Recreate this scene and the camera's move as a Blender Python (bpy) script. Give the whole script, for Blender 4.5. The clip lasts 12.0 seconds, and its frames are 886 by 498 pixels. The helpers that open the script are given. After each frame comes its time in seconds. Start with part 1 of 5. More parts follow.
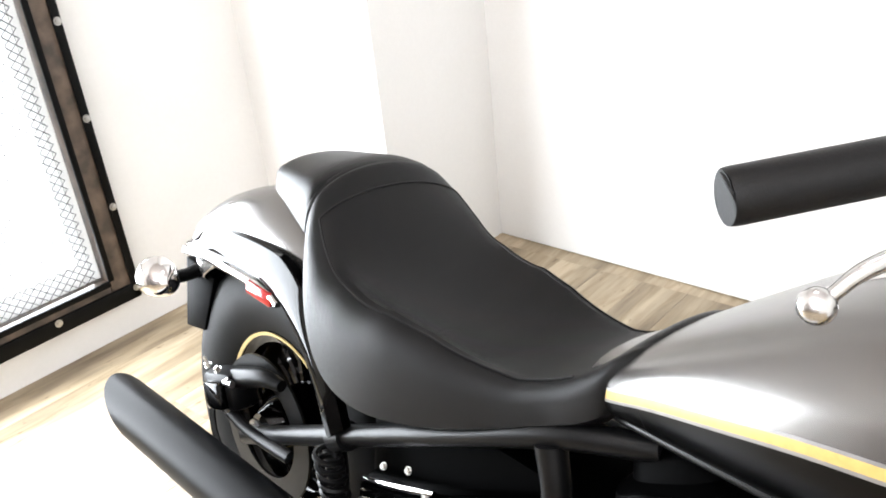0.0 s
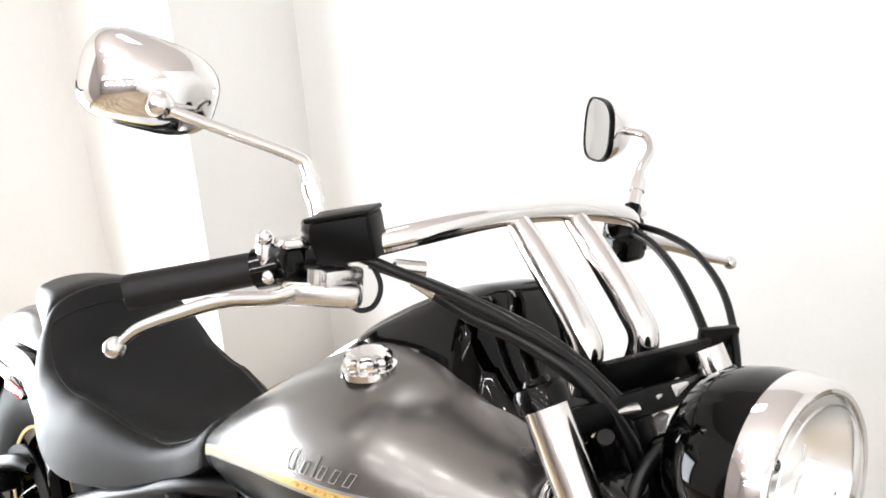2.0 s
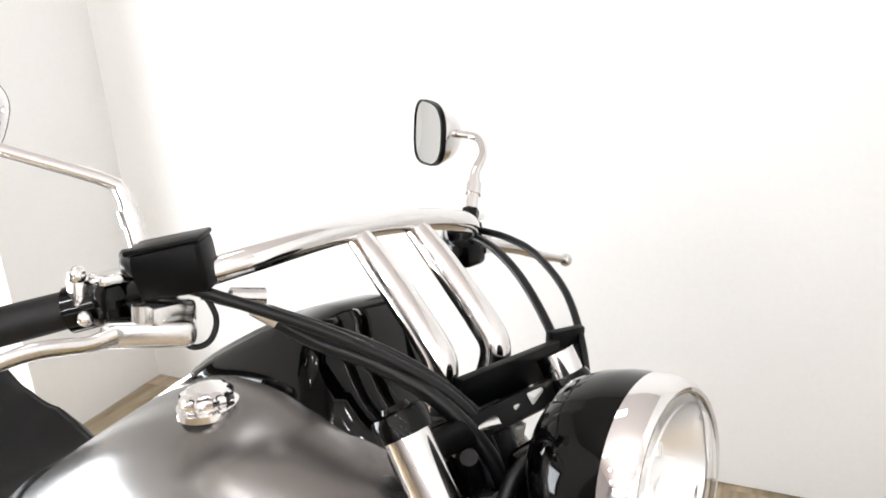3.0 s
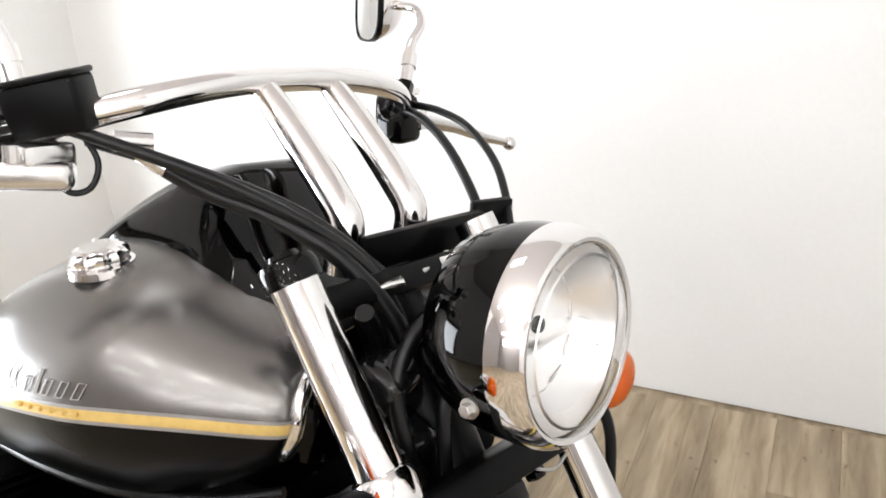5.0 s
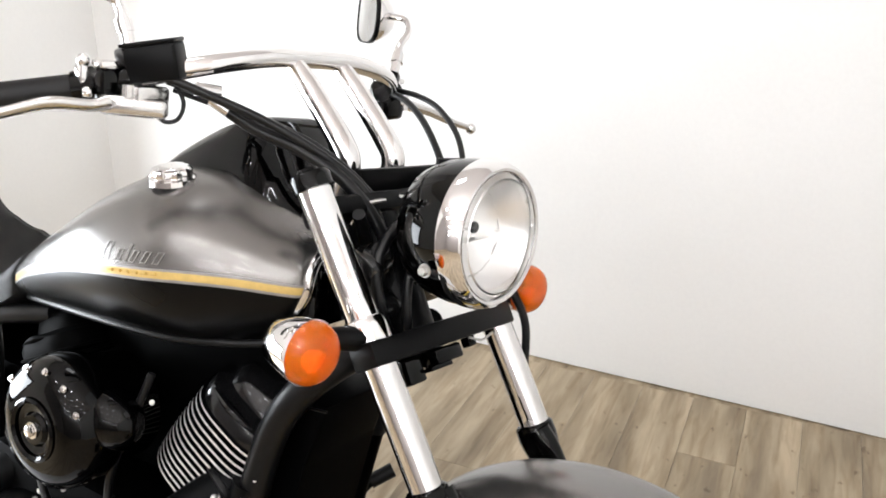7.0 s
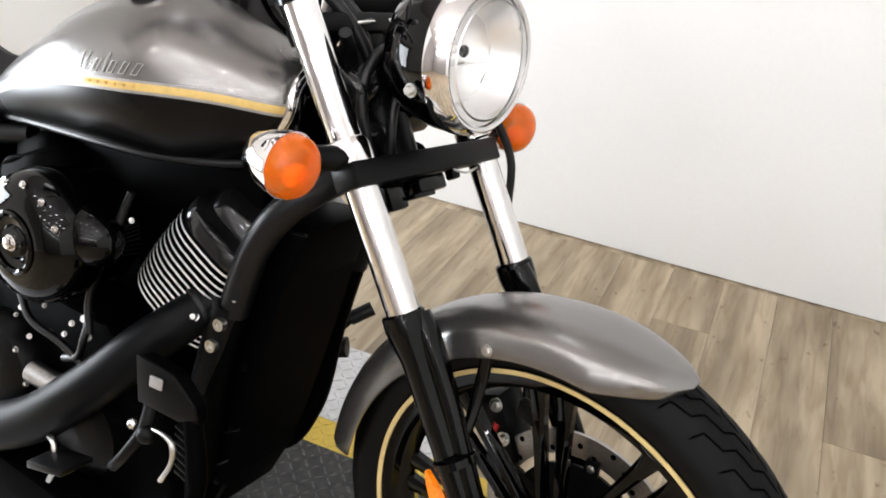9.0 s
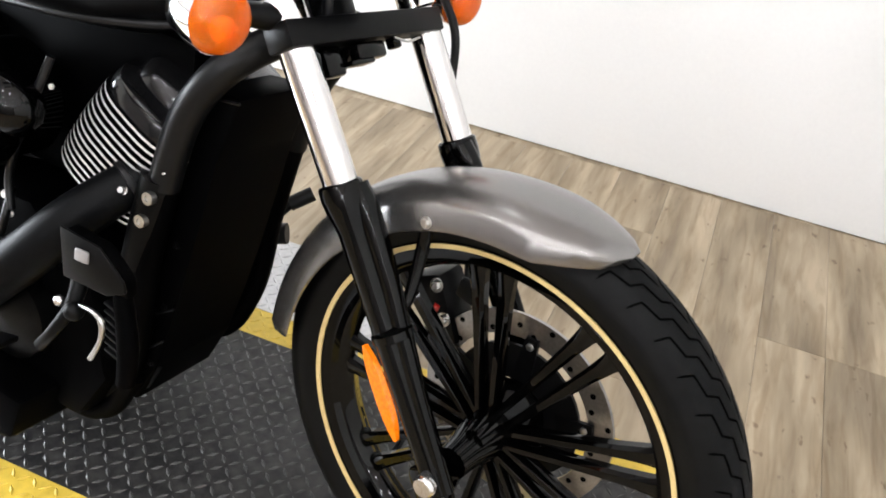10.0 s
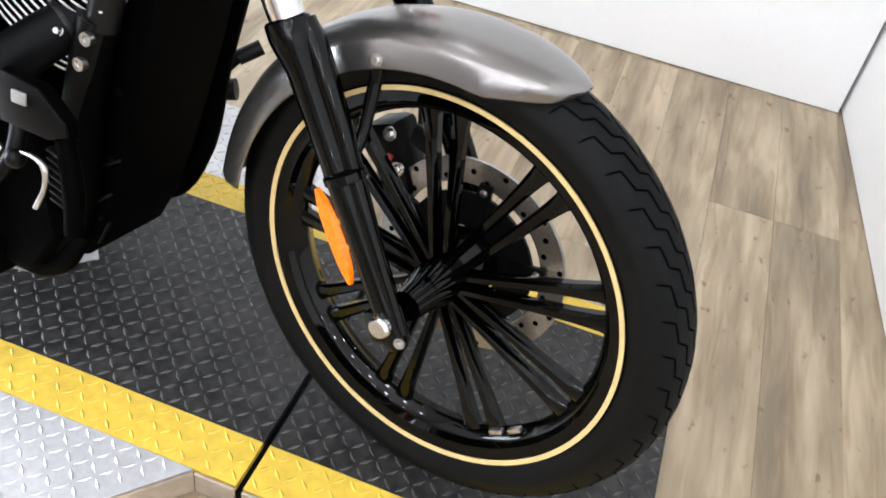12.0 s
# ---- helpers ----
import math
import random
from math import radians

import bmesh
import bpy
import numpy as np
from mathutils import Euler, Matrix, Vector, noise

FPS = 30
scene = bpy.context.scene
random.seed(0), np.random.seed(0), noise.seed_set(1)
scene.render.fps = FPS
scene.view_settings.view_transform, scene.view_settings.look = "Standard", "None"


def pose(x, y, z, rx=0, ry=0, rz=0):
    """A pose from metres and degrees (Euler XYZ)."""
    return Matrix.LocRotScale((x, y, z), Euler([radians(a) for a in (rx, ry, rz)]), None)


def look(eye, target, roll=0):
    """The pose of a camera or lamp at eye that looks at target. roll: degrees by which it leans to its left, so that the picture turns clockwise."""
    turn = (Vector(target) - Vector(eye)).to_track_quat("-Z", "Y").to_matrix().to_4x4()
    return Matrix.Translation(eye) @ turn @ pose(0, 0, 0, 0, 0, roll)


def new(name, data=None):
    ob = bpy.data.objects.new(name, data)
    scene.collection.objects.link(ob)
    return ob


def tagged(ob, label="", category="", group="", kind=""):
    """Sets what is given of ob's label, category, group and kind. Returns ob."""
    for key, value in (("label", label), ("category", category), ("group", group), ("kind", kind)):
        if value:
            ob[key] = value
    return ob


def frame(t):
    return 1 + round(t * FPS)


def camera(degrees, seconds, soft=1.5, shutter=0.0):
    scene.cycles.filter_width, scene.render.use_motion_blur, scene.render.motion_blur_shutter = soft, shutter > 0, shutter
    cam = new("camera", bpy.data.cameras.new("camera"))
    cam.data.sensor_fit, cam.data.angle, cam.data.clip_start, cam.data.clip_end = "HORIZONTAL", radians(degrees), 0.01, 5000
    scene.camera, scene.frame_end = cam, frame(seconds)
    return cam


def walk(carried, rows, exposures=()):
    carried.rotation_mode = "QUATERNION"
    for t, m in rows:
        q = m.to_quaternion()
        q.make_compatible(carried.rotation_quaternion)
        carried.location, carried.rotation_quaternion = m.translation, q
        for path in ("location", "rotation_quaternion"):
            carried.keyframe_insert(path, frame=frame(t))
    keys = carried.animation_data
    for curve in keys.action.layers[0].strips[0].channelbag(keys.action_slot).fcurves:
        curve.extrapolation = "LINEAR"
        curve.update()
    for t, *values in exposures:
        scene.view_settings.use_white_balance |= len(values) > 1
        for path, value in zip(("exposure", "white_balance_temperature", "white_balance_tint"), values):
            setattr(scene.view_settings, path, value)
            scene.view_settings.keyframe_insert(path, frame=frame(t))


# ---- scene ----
# The camera: seconds, its place, the point it looks at, roll in degrees.
cam = camera(55.53, 12.0, soft=1.8)
ROWS = [
    (0, (-0.602, -0.539, 1.271), (-1.834, 0.766, 0.388), -6.4),
    (0.5, (-0.37, -0.576, 1.313), (-1.736, 0.688, 0.58), -5.2),
    (1, (-0.166, -0.575, 1.333), (-1.568, 0.678, 0.653), -4.8),
    (1.5, (-0.084, -0.548, 1.34), (-1.395, 0.824, 0.711), -5.3),
    (2, (-0.05, -0.523, 1.336), (-1.234, 0.971, 0.73), -4.3),
    (2.5, (-0.079, -0.51, 1.343), (-1.059, 1.114, 0.709), -3.9),
    (3, (-0.091, -0.492, 1.342), (-0.918, 1.213, 0.7), -4.2),
    (3.2, (-0.092, -0.486, 1.338), (-0.88, 1.234, 0.688), -4.0),
    (4.8, (-0.043, -0.449, 1.263), (-0.81, 1.235, 0.503), -4.0),
    (5, (-0.033, -0.444, 1.253), (-0.831, 1.213, 0.466), -3.2),
    (5.5, (-0.012, -0.461, 1.227), (-0.869, 1.14, 0.389), -2.4),
    (6, (0.031, -0.586, 1.257), (-0.786, 1.06, 0.467), -1.9),
    (6.5, (0.093, -0.73, 1.275), (-0.688, 0.95, 0.523), 0.2),
    (6.7, (0.109, -0.755, 1.276), (-0.652, 0.945, 0.547), 0.7),
    (8.3, (0.133, -0.761, 1.243), (-0.573, 0.889, 0.397), 1.5),
    (8.5, (0.134, -0.763, 1.232), (-0.553, 0.888, 0.337), 2.7),
    (9, (0.135, -0.768, 1.212), (-0.53, 0.84, 0.226), 4.4),
    (9.5, (0.145, -0.77, 1.187), (-0.448, 0.809, 0.112), 6.0),
    (10, (0.154, -0.766, 1.152), (-0.351, 0.799, 0.015), 7.4),
    (10.5, (0.163, -0.771, 1.107), (-0.248, 0.741, -0.137), 10.0),
    (11, (0.174, -0.775, 1.08), (-0.182, 0.7, -0.223), 10.9),
    (11.5, (0.179, -0.783, 1.062), (-0.125, 0.673, -0.275), 12.6),
    (12, (0.178, -0.791, 1.104), (-0.16, 0.668, -0.221), 9.9),
]
# Seconds, stops, white balance in kelvin, tint.
EXPOSURES = [(0.0, 0.02, 6400, 10), (1.5, -0.11, 6500, 10), (5.5, -0.20, 6450, 10), (8.5, -0.18, 6400, 10), (9.5, -0.03, 6350, 10), (11.5, 0.23, 6080, 10), (12.0, 0.24, 6000, 10)]
walk(cam, [(t, look(eye, target, roll)) for t, eye, target, roll in ROWS], EXPOSURES)

# World, lamps.
world = bpy.data.worlds.new("world")
scene.world = world
world.use_nodes = True
world.node_tree.nodes["Background"].inputs["Color"].default_value = (0.9, 0.95, 1.0, 1)
world.node_tree.nodes["Background"].inputs["Strength"].default_value = 1.0


def area_lamp(name, eye, target, sx, sy, watts, colour=(1, 1, 1)):
    data = bpy.data.lights.new(name, "AREA")
    data.shape, data.size, data.size_y, data.energy, data.color = "RECTANGLE", sx, sy, watts, colour
    ob = new(name, data)
    ob.matrix_world = look(eye, target)
    return ob


# Daylight through the window in the end wall; rows of bulbs over the showroom.
area_lamp("window_daylight", (-2.88, -0.36, 0.63), (0.0, -0.3, 0.45), 1.5, 1.0, 104, (0.90, 0.95, 1.0))
WARM = (0.965, 0.98, 1.0)
# Unseen overhead panel, added to brighten the long wall.
for lx, ly, watts in ((-1.2, 0.45, 4),):
    area_lamp("ceiling_lamp", (lx, ly, 2.85), (lx, ly + 0.25, 0), 0.55, 0.3, watts, WARM)
# Rows of small bare bulbs on tracks under the showroom ceiling.
for row, (ly, count) in enumerate(((-1.15, 5), (-1.9, 6), (-3.1, 6), (-4.2, 6), (-5.2, 7))):
    for i in range(count):
        bulb = bpy.data.lights.new("track_bulb", "POINT")
        bulb.energy, bulb.color, bulb.shadow_soft_size = (10, 10, 9, 13, 15)[row], WARM, 0.042
        new("track_bulb", bulb).location = (-1.65 + 0.62 * i + 0.17 * (row % 2), ly + 0.09 * (i % 3), 2.45 - 0.06 * row)


# Materials.
def material(name, colour, rough=0.5, metal=0.0, scale=40.0, vary=0.08, bump=0.0, bump_scale=None, coat=0.0,
             stain=0.0, stain_scale=4.0, rough_vary=0.1, colour2=None, random_tint=0.0, spec=0.5):
    """A surface with grain at one scale, stains at another, and fine relief."""
    m = bpy.data.materials.new(name)
    m.use_nodes = True
    nt = m.node_tree
    b = nt.nodes["Principled BSDF"]
    link = nt.links.new
    b.inputs["Metallic"].default_value = metal
    b.inputs["Coat Weight"].default_value = coat
    b.inputs["Specular IOR Level"].default_value = spec
    b.inputs["Coat Roughness"].default_value = 0.06
    tc = nt.nodes.new("ShaderNodeTexCoord")
    n1 = nt.nodes.new("ShaderNodeTexNoise")
    n1.inputs["Scale"].default_value, n1.inputs["Detail"].default_value = scale, 6
    n2 = nt.nodes.new("ShaderNodeTexNoise")
    n2.inputs["Scale"].default_value, n2.inputs["Detail"].default_value = stain_scale, 4
    link(tc.outputs["Object"], n1.inputs["Vector"])
    link(tc.outputs["Object"], n2.inputs["Vector"])
    c2 = colour2 or tuple(c * (1 - 2.5 * vary) for c in colour)
    mix = nt.nodes.new("ShaderNodeMix")
    mix.data_type = "RGBA"
    mix.inputs["A"].default_value = (*colour, 1)
    mix.inputs["B"].default_value = (*c2, 1)
    ramp = nt.nodes.new("ShaderNodeMapRange")
    ramp.inputs["From Min"].default_value, ramp.inputs["From Max"].default_value = 0.35, 0.7
    link(n1.outputs["Fac"], ramp.inputs["Value"])
    link(ramp.outputs["Result"], mix.inputs["Factor"])
    out = mix.outputs["Result"]
    if stain:
        st = nt.nodes.new("ShaderNodeMix")
        st.data_type, st.blend_type = "RGBA", "MULTIPLY"
        st.inputs["B"].default_value = (1 - stain, 1 - stain, 1 - stain * 1.1, 1)
        r2 = nt.nodes.new("ShaderNodeMapRange")
        r2.inputs["From Min"].default_value, r2.inputs["From Max"].default_value = 0.45, 0.7
        link(n2.outputs["Fac"], r2.inputs["Value"])
        link(r2.outputs["Result"], st.inputs["Factor"])
        link(out, st.inputs["A"])
        out = st.outputs["Result"]
    if random_tint:
        oi = nt.nodes.new("ShaderNodeObjectInfo")
        hs = nt.nodes.new("ShaderNodeHueSaturation")
        mr = nt.nodes.new("ShaderNodeMapRange")
        mr.inputs["To Min"].default_value, mr.inputs["To Max"].default_value = 1 - random_tint, 1 + random_tint
        link(oi.outputs["Random"], mr.inputs["Value"])
        link(mr.outputs["Result"], hs.inputs["Value"])
        link(out, hs.inputs["Color"])
        out = hs.outputs["Color"]
    link(out, b.inputs["Base Color"])
    rr = nt.nodes.new("ShaderNodeMapRange")
    rr.inputs["To Min"].default_value = max(0.02, rough - rough_vary * rough)
    rr.inputs["To Max"].default_value = min(1.0, rough + rough_vary * rough)
    link(n2.outputs["Fac"], rr.inputs["Value"])
    link(rr.outputs["Result"], b.inputs["Roughness"])
    if bump:
        n3 = nt.nodes.new("ShaderNodeTexNoise")
        n3.inputs["Scale"].default_value, n3.inputs["Detail"].default_value = bump_scale or scale * 3, 3
        link(tc.outputs["Object"], n3.inputs["Vector"])
        bp = nt.nodes.new("ShaderNodeBump")
        bp.inputs["Strength"].default_value, bp.inputs["Distance"].default_value = bump, 0.002
        link(n3.outputs["Fac"], bp.inputs["Height"])
        link(bp.outputs["Normal"], b.inputs["Normal"])
    return m


def wood_floor_material():
    m = bpy.data.materials.new("vinyl_plank")
    m.use_nodes = True
    nt = m.node_tree
    b, link = nt.nodes["Principled BSDF"], nt.links.new
    tc, oi = nt.nodes.new("ShaderNodeTexCoord"), nt.nodes.new("ShaderNodeObjectInfo")
    add = nt.nodes.new("ShaderNodeVectorMath")
    mul = nt.nodes.new("ShaderNodeVectorMath")
    mul.operation = "SCALE"
    mul.inputs[0].default_value = (13.0, 7.0, 3.0)
    link(oi.outputs["Random"], mul.inputs["Scale"])
    link(tc.outputs["Object"], add.inputs[0])
    link(mul.outputs["Vector"], add.inputs[1])
    stretch = nt.nodes.new("ShaderNodeMapping")
    stretch.inputs["Scale"].default_value = (26, 3.0, 20)
    link(add.outputs["Vector"], stretch.inputs["Vector"])
    grain = nt.nodes.new("ShaderNodeTexNoise")
    grain.inputs["Scale"].default_value, grain.inputs["Detail"].default_value = 1.6, 8
    grain.inputs["Distortion"].default_value = 0.7
    link(stretch.outputs["Vector"], grain.inputs["Vector"])
    s2 = nt.nodes.new("ShaderNodeMapping")
    s2.inputs["Scale"].default_value = (11, 1.5, 8)
    link(add.outputs["Vector"], s2.inputs["Vector"])
    broad = nt.nodes.new("ShaderNodeTexNoise")
    broad.inputs["Scale"].default_value, broad.inputs["Detail"].default_value = 1.3, 5
    link(s2.outputs["Vector"], broad.inputs["Vector"])
    ramp = nt.nodes.new("ShaderNodeValToRGB")
    e = ramp.color_ramp.elements
    e[0].position, e[0].color = 0.30, (0.205, 0.158, 0.102, 1)
    e[1].position, e[1].color = 0.66, (0.49, 0.400, 0.278, 1)
    mid = ramp.color_ramp.elements.new(0.48)
    mid.color = (0.338, 0.268, 0.176, 1)
    link(broad.outputs["Fac"], ramp.inputs["Fac"])
    g = nt.nodes.new("ShaderNodeMix")
    g.data_type, g.blend_type = "RGBA", "MULTIPLY"
    g.inputs["B"].default_value = (0.70, 0.65, 0.58, 1)
    r = nt.nodes.new("ShaderNodeMapRange")
    r.inputs["From Min"].default_value, r.inputs["From Max"].default_value = 0.46, 0.72
    link(grain.outputs["Fac"], r.inputs["Value"])
    link(r.outputs["Result"], g.inputs["Factor"])
    link(ramp.outputs["Color"], g.inputs["A"])
    # Knots: small dark spots.
    kn = nt.nodes.new("ShaderNodeTexNoise")
    kn.inputs["Scale"].default_value, kn.inputs["Detail"].default_value = 26, 2
    sk = nt.nodes.new("ShaderNodeMapping")
    sk.inputs["Scale"].default_value = (1.6, 0.8, 1)
    link(add.outputs["Vector"], sk.inputs["Vector"])
    link(sk.outputs["Vector"], kn.inputs["Vector"])
    kr = nt.nodes.new("ShaderNodeMapRange")
    kr.inputs["From Min"].default_value, kr.inputs["From Max"].default_value = 0.68, 0.76
    link(kn.outputs["Fac"], kr.inputs["Value"])
    k = nt.nodes.new("ShaderNodeMix")
    k.data_type, k.blend_type = "RGBA", "MULTIPLY"
    k.inputs["B"].default_value = (0.58, 0.52, 0.48, 1)
    link(kr.outputs["Result"], k.inputs["Factor"])
    link(g.outputs["Result"], k.inputs["A"])
    hs = nt.nodes.new("ShaderNodeHueSaturation")
    mr = nt.nodes.new("ShaderNodeMapRange")
    mr.inputs["To Min"].default_value, mr.inputs["To Max"].default_value = 0.94, 1.06
    link(oi.outputs["Random"], mr.inputs["Value"])
    link(mr.outputs["Result"], hs.inputs["Value"])
    link(k.outputs["Result"], hs.inputs["Color"])
    link(hs.outputs["Color"], b.inputs["Base Color"])
    b.inputs["Roughness"].default_value = 0.42
    bp = nt.nodes.new("ShaderNodeBump")
    bp.inputs["Strength"].default_value, bp.inputs["Distance"].default_value = 0.12, 0.002
    link(grain.outputs["Fac"], bp.inputs["Height"])
    link(bp.outputs["Normal"], b.inputs["Normal"])
    return m


def glass_material(name, colour, rough=0.02, ior=1.45, bump=0.0):
    m = bpy.data.materials.new(name)
    m.use_nodes = True
    b = m.node_tree.nodes["Principled BSDF"]
    b.inputs["Base Color"].default_value = (*colour, 1)
    b.inputs["Roughness"].default_value = rough
    b.inputs["IOR"].default_value = ior
    b.inputs["Transmission Weight"].default_value = 1.0
    if bump:
        nt = m.node_tree
        w = nt.nodes.new("ShaderNodeTexVoronoi")
        w.inputs["Scale"].default_value = 140
        tc = nt.nodes.new("ShaderNodeTexCoord")
        nt.links.new(tc.outputs["Object"], w.inputs["Vector"])
        bp = nt.nodes.new("ShaderNodeBump")
        bp.inputs["Strength"].default_value, bp.inputs["Distance"].default_value = bump, 0.003
        nt.links.new(w.outputs["Distance"], bp.inputs["Height"])
        nt.links.new(bp.outputs["Normal"], b.inputs["Normal"])
    return m


WALL = material("wall_paint", (0.84, 0.835, 0.82), 0.6, scale=90, vary=0.008, bump=0.12, bump_scale=260, stain=0.025, stain_scale=1.3)
# Kept dark so that unseen walls reflect little in the black parts.
BACK_WALL = material("dark_showroom_paint", (0.30, 0.275, 0.265), 0.7, scale=60, vary=0.05, stain=0.1)
CEILING = material("ceiling_paint", (0.66, 0.615, 0.60), 0.8, scale=60, vary=0.01, bump=0.1)
PLANK = wood_floor_material()
FASCIA = material("platform_edging", (0.42, 0.34, 0.25), 0.5, scale=30, vary=0.12, bump=0.15, stain=0.2)
PLATE_BLACK = material("black_tread_plate", (0.012, 0.012, 0.0126), 0.45, 0.0, spec=0.3, scale=45, vary=0.2, bump=0.15, stain=0.35, stain_scale=7, colour2=(0.046, 0.044, 0.042))
PLATE_LUG = material("worn_tread_lug", (0.085, 0.085, 0.083), 0.30, 0.45, scale=60, vary=0.2, stain=0.3, stain_scale=8)
PLATE_YELLOW = material("yellow_floor_paint", (0.70, 0.49, 0.055), 0.5, scale=60, vary=0.07, bump=0.12, stain=0.14, stain_scale=9)
PLATE_SILVER = material("aluminium_tread_plate", (0.60, 0.60, 0.61), 0.45, 0.45, scale=80, vary=0.06, bump=0.1, stain=0.12, stain_scale=6)
DARK_WOOD = material("dark_stained_wood", (0.05, 0.038, 0.03), 0.55, scale=18, vary=0.2, bump=0.3, stain=0.2, colour2=(0.16, 0.115, 0.085))
SCREEN = material("screen_wire", (0.035, 0.035, 0.035), 0.5, 0.4)
SILVER_PAINT = material("satin_silver_paint", (0.228, 0.219, 0.212), 0.27, 0.9, scale=400, vary=0.03, rough_vary=0.05)
BLACK_PAINT = material("satin_black_paint", (0.0015, 0.0015, 0.0016), 0.28, 0.0, scale=300, vary=0.05, spec=0.16)
GLOSS_BLACK = material("gloss_black", (0.0006, 0.0006, 0.0006), 0.045, 0.0, scale=120, vary=0.05, spec=0.2)
SATIN_BLACK = material("satin_black_steel", (0.002, 0.002, 0.0022), 0.38, 0.0, spec=0.12, scale=120, vary=0.12, bump=0.05, rough_vary=0.2)
MATT_BLACK = material("matt_black_exhaust", (0.003, 0.0032, 0.0036), 0.40, 0.0, spec=0.06, scale=90, vary=0.12, bump=0.08, rough_vary=0.15)
CRANKCASE = material("black_engine_casting", (0.001, 0.001, 0.001), 0.28, 0.0, scale=160, vary=0.15, bump=0.2, spec=0.10)
CHROME = material("chrome", (0.79, 0.775, 0.77), 0.06, 1.0, scale=60, vary=0.01, rough_vary=0.2)
BRUSHED = material("polished_aluminium", (0.72, 0.71, 0.70), 0.22, 1.0, scale=200, vary=0.05)
STEEL = material("plated_steel", (0.55, 0.54, 0.52), 0.28, 1.0, scale=90, vary=0.08)
DISC = material("brake_disc_steel", (0.36, 0.35, 0.34), 0.3, 1.0, scale=220, vary=0.08)
GOLD = material("gold_pinstripe", (0.64, 0.45, 0.15), 0.35, 0.15, scale=120, vary=0.06)
PALE_GOLD = material("gold_rim_tape", (0.66, 0.50, 0.22), 0.4, 0.1, scale=90, vary=0.05)
GREY_LINE = material("grey_pinstripe", (0.32, 0.31, 0.31), 0.35, 0.4)
RUBBER = material("tyre_rubber", (0.0038, 0.0038, 0.0039), 0.55, spec=0.10, scale=60, vary=0.12, bump=0.1, stain=0.2, stain_scale=9)
RECESS_SHADE = material("tyre_groove", (0.0015, 0.0015, 0.0015), 0.9, spec=0.0)
GRIP = material("grip_rubber", (0.005, 0.005, 0.0053), 0.5, spec=0.3, scale=200, vary=0.1, bump=0.15)
CABLE = material("cable_sheath", (0.003, 0.003, 0.0033), 0.34, spec=0.3, scale=100, vary=0.1)
VINYL = material("seat_vinyl", (0.005, 0.005, 0.0052), 0.38, spec=0.2, scale=260, vary=0.08, bump=0.35, bump_scale=900, stain=0.08, stain_scale=5)
AMBER = material("amber_lens", (1.0, 0.27, 0.002), 0.10, scale=70, vary=0.1, colour2=(0.96, 0.20, 0.0), bump=0.30, bump_scale=150, spec=0.10)
AMBER.node_tree.nodes["Principled BSDF"].inputs["Transmission Weight"].default_value = 0.7
BULB_YELLOW = material("amber_bulb_glass", (1.0, 0.62, 0.04), 0.25, scale=90, vary=0.04)
AMBER_SOLID = material("amber_reflector", (0.95, 0.22, 0.0), 0.2, scale=220, vary=0.12, coat=0.1)
RED = material("red_reflector", (0.45, 0.015, 0.01), 0.15, scale=220, vary=0.15, coat=0.5)
CLEAR = glass_material("clear_lens", (1, 1, 1), 0.01, 1.45)
MIRROR = material("mirror_glass", (0.80, 0.82, 0.83), 0.02, 1.0, scale=20, vary=0.0)
REFLECTOR = material("headlight_reflector", (0.94, 0.93, 0.92), 0.28, 1.0, scale=40, vary=0.02)
WHITE_PLASTIC = material("pale_plastic", (0.62, 0.62, 0.60), 0.4)
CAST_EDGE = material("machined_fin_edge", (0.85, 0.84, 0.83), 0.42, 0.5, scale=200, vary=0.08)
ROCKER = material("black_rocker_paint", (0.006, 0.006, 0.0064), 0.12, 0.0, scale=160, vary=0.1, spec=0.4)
FRAME_BLACK = material("semi_gloss_frame_paint", (0.004, 0.004, 0.0043), 0.36, 0.0, scale=120, vary=0.1, bump=0.05, spec=0.2)
# Near-black; also puts shade into the colour of low and inner engine parts.
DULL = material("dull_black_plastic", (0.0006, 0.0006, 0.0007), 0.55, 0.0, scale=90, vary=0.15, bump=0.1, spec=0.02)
BADGE = material("badge_outline", (0.48, 0.47, 0.46), 0.35, 0.5)
GLOW_OUT = bpy.data.materials.new("outdoor_brightness")
GLOW_OUT.use_nodes = True
GLOW_OUT.node_tree.nodes["Principled BSDF"].inputs["Emission Color"].default_value = (0.95, 0.98, 1.0, 1)
GLOW_OUT.node_tree.nodes["Principled BSDF"].inputs["Emission Strength"].default_value = 2.2


# Building helpers.
def finish(name, bm, mats, smooth=True):
    me = bpy.data.meshes.new(name)
    bmesh.ops.recalc_face_normals(bm, faces=bm.faces)
    bm.to_mesh(me)
    bm.free()
    for m in (mats if isinstance(mats, (list, tuple)) else [mats]):
        me.materials.append(m)
    if smooth:
        me.polygons.foreach_set("use_smooth", [True] * len(me.polygons))
        me.set_sharp_from_angle(angle=radians(38))
    return me


def part(name, bm, mats, parent, label="", smooth=True, m=None):
    """One mesh object under a thing or under a part. m: a turn of the mesh in the thing's axes."""
    if m is not None:
        bm.transform(m)
    ob = new(name, finish(name, bm, mats, smooth))
    ob.parent = parent
    return tagged(ob, label)


def thing(name, bm, mats, label, category, group="", kind="", smooth=True):
    return tagged(new(name, finish(name, bm, mats, smooth)), label, category, group, kind)


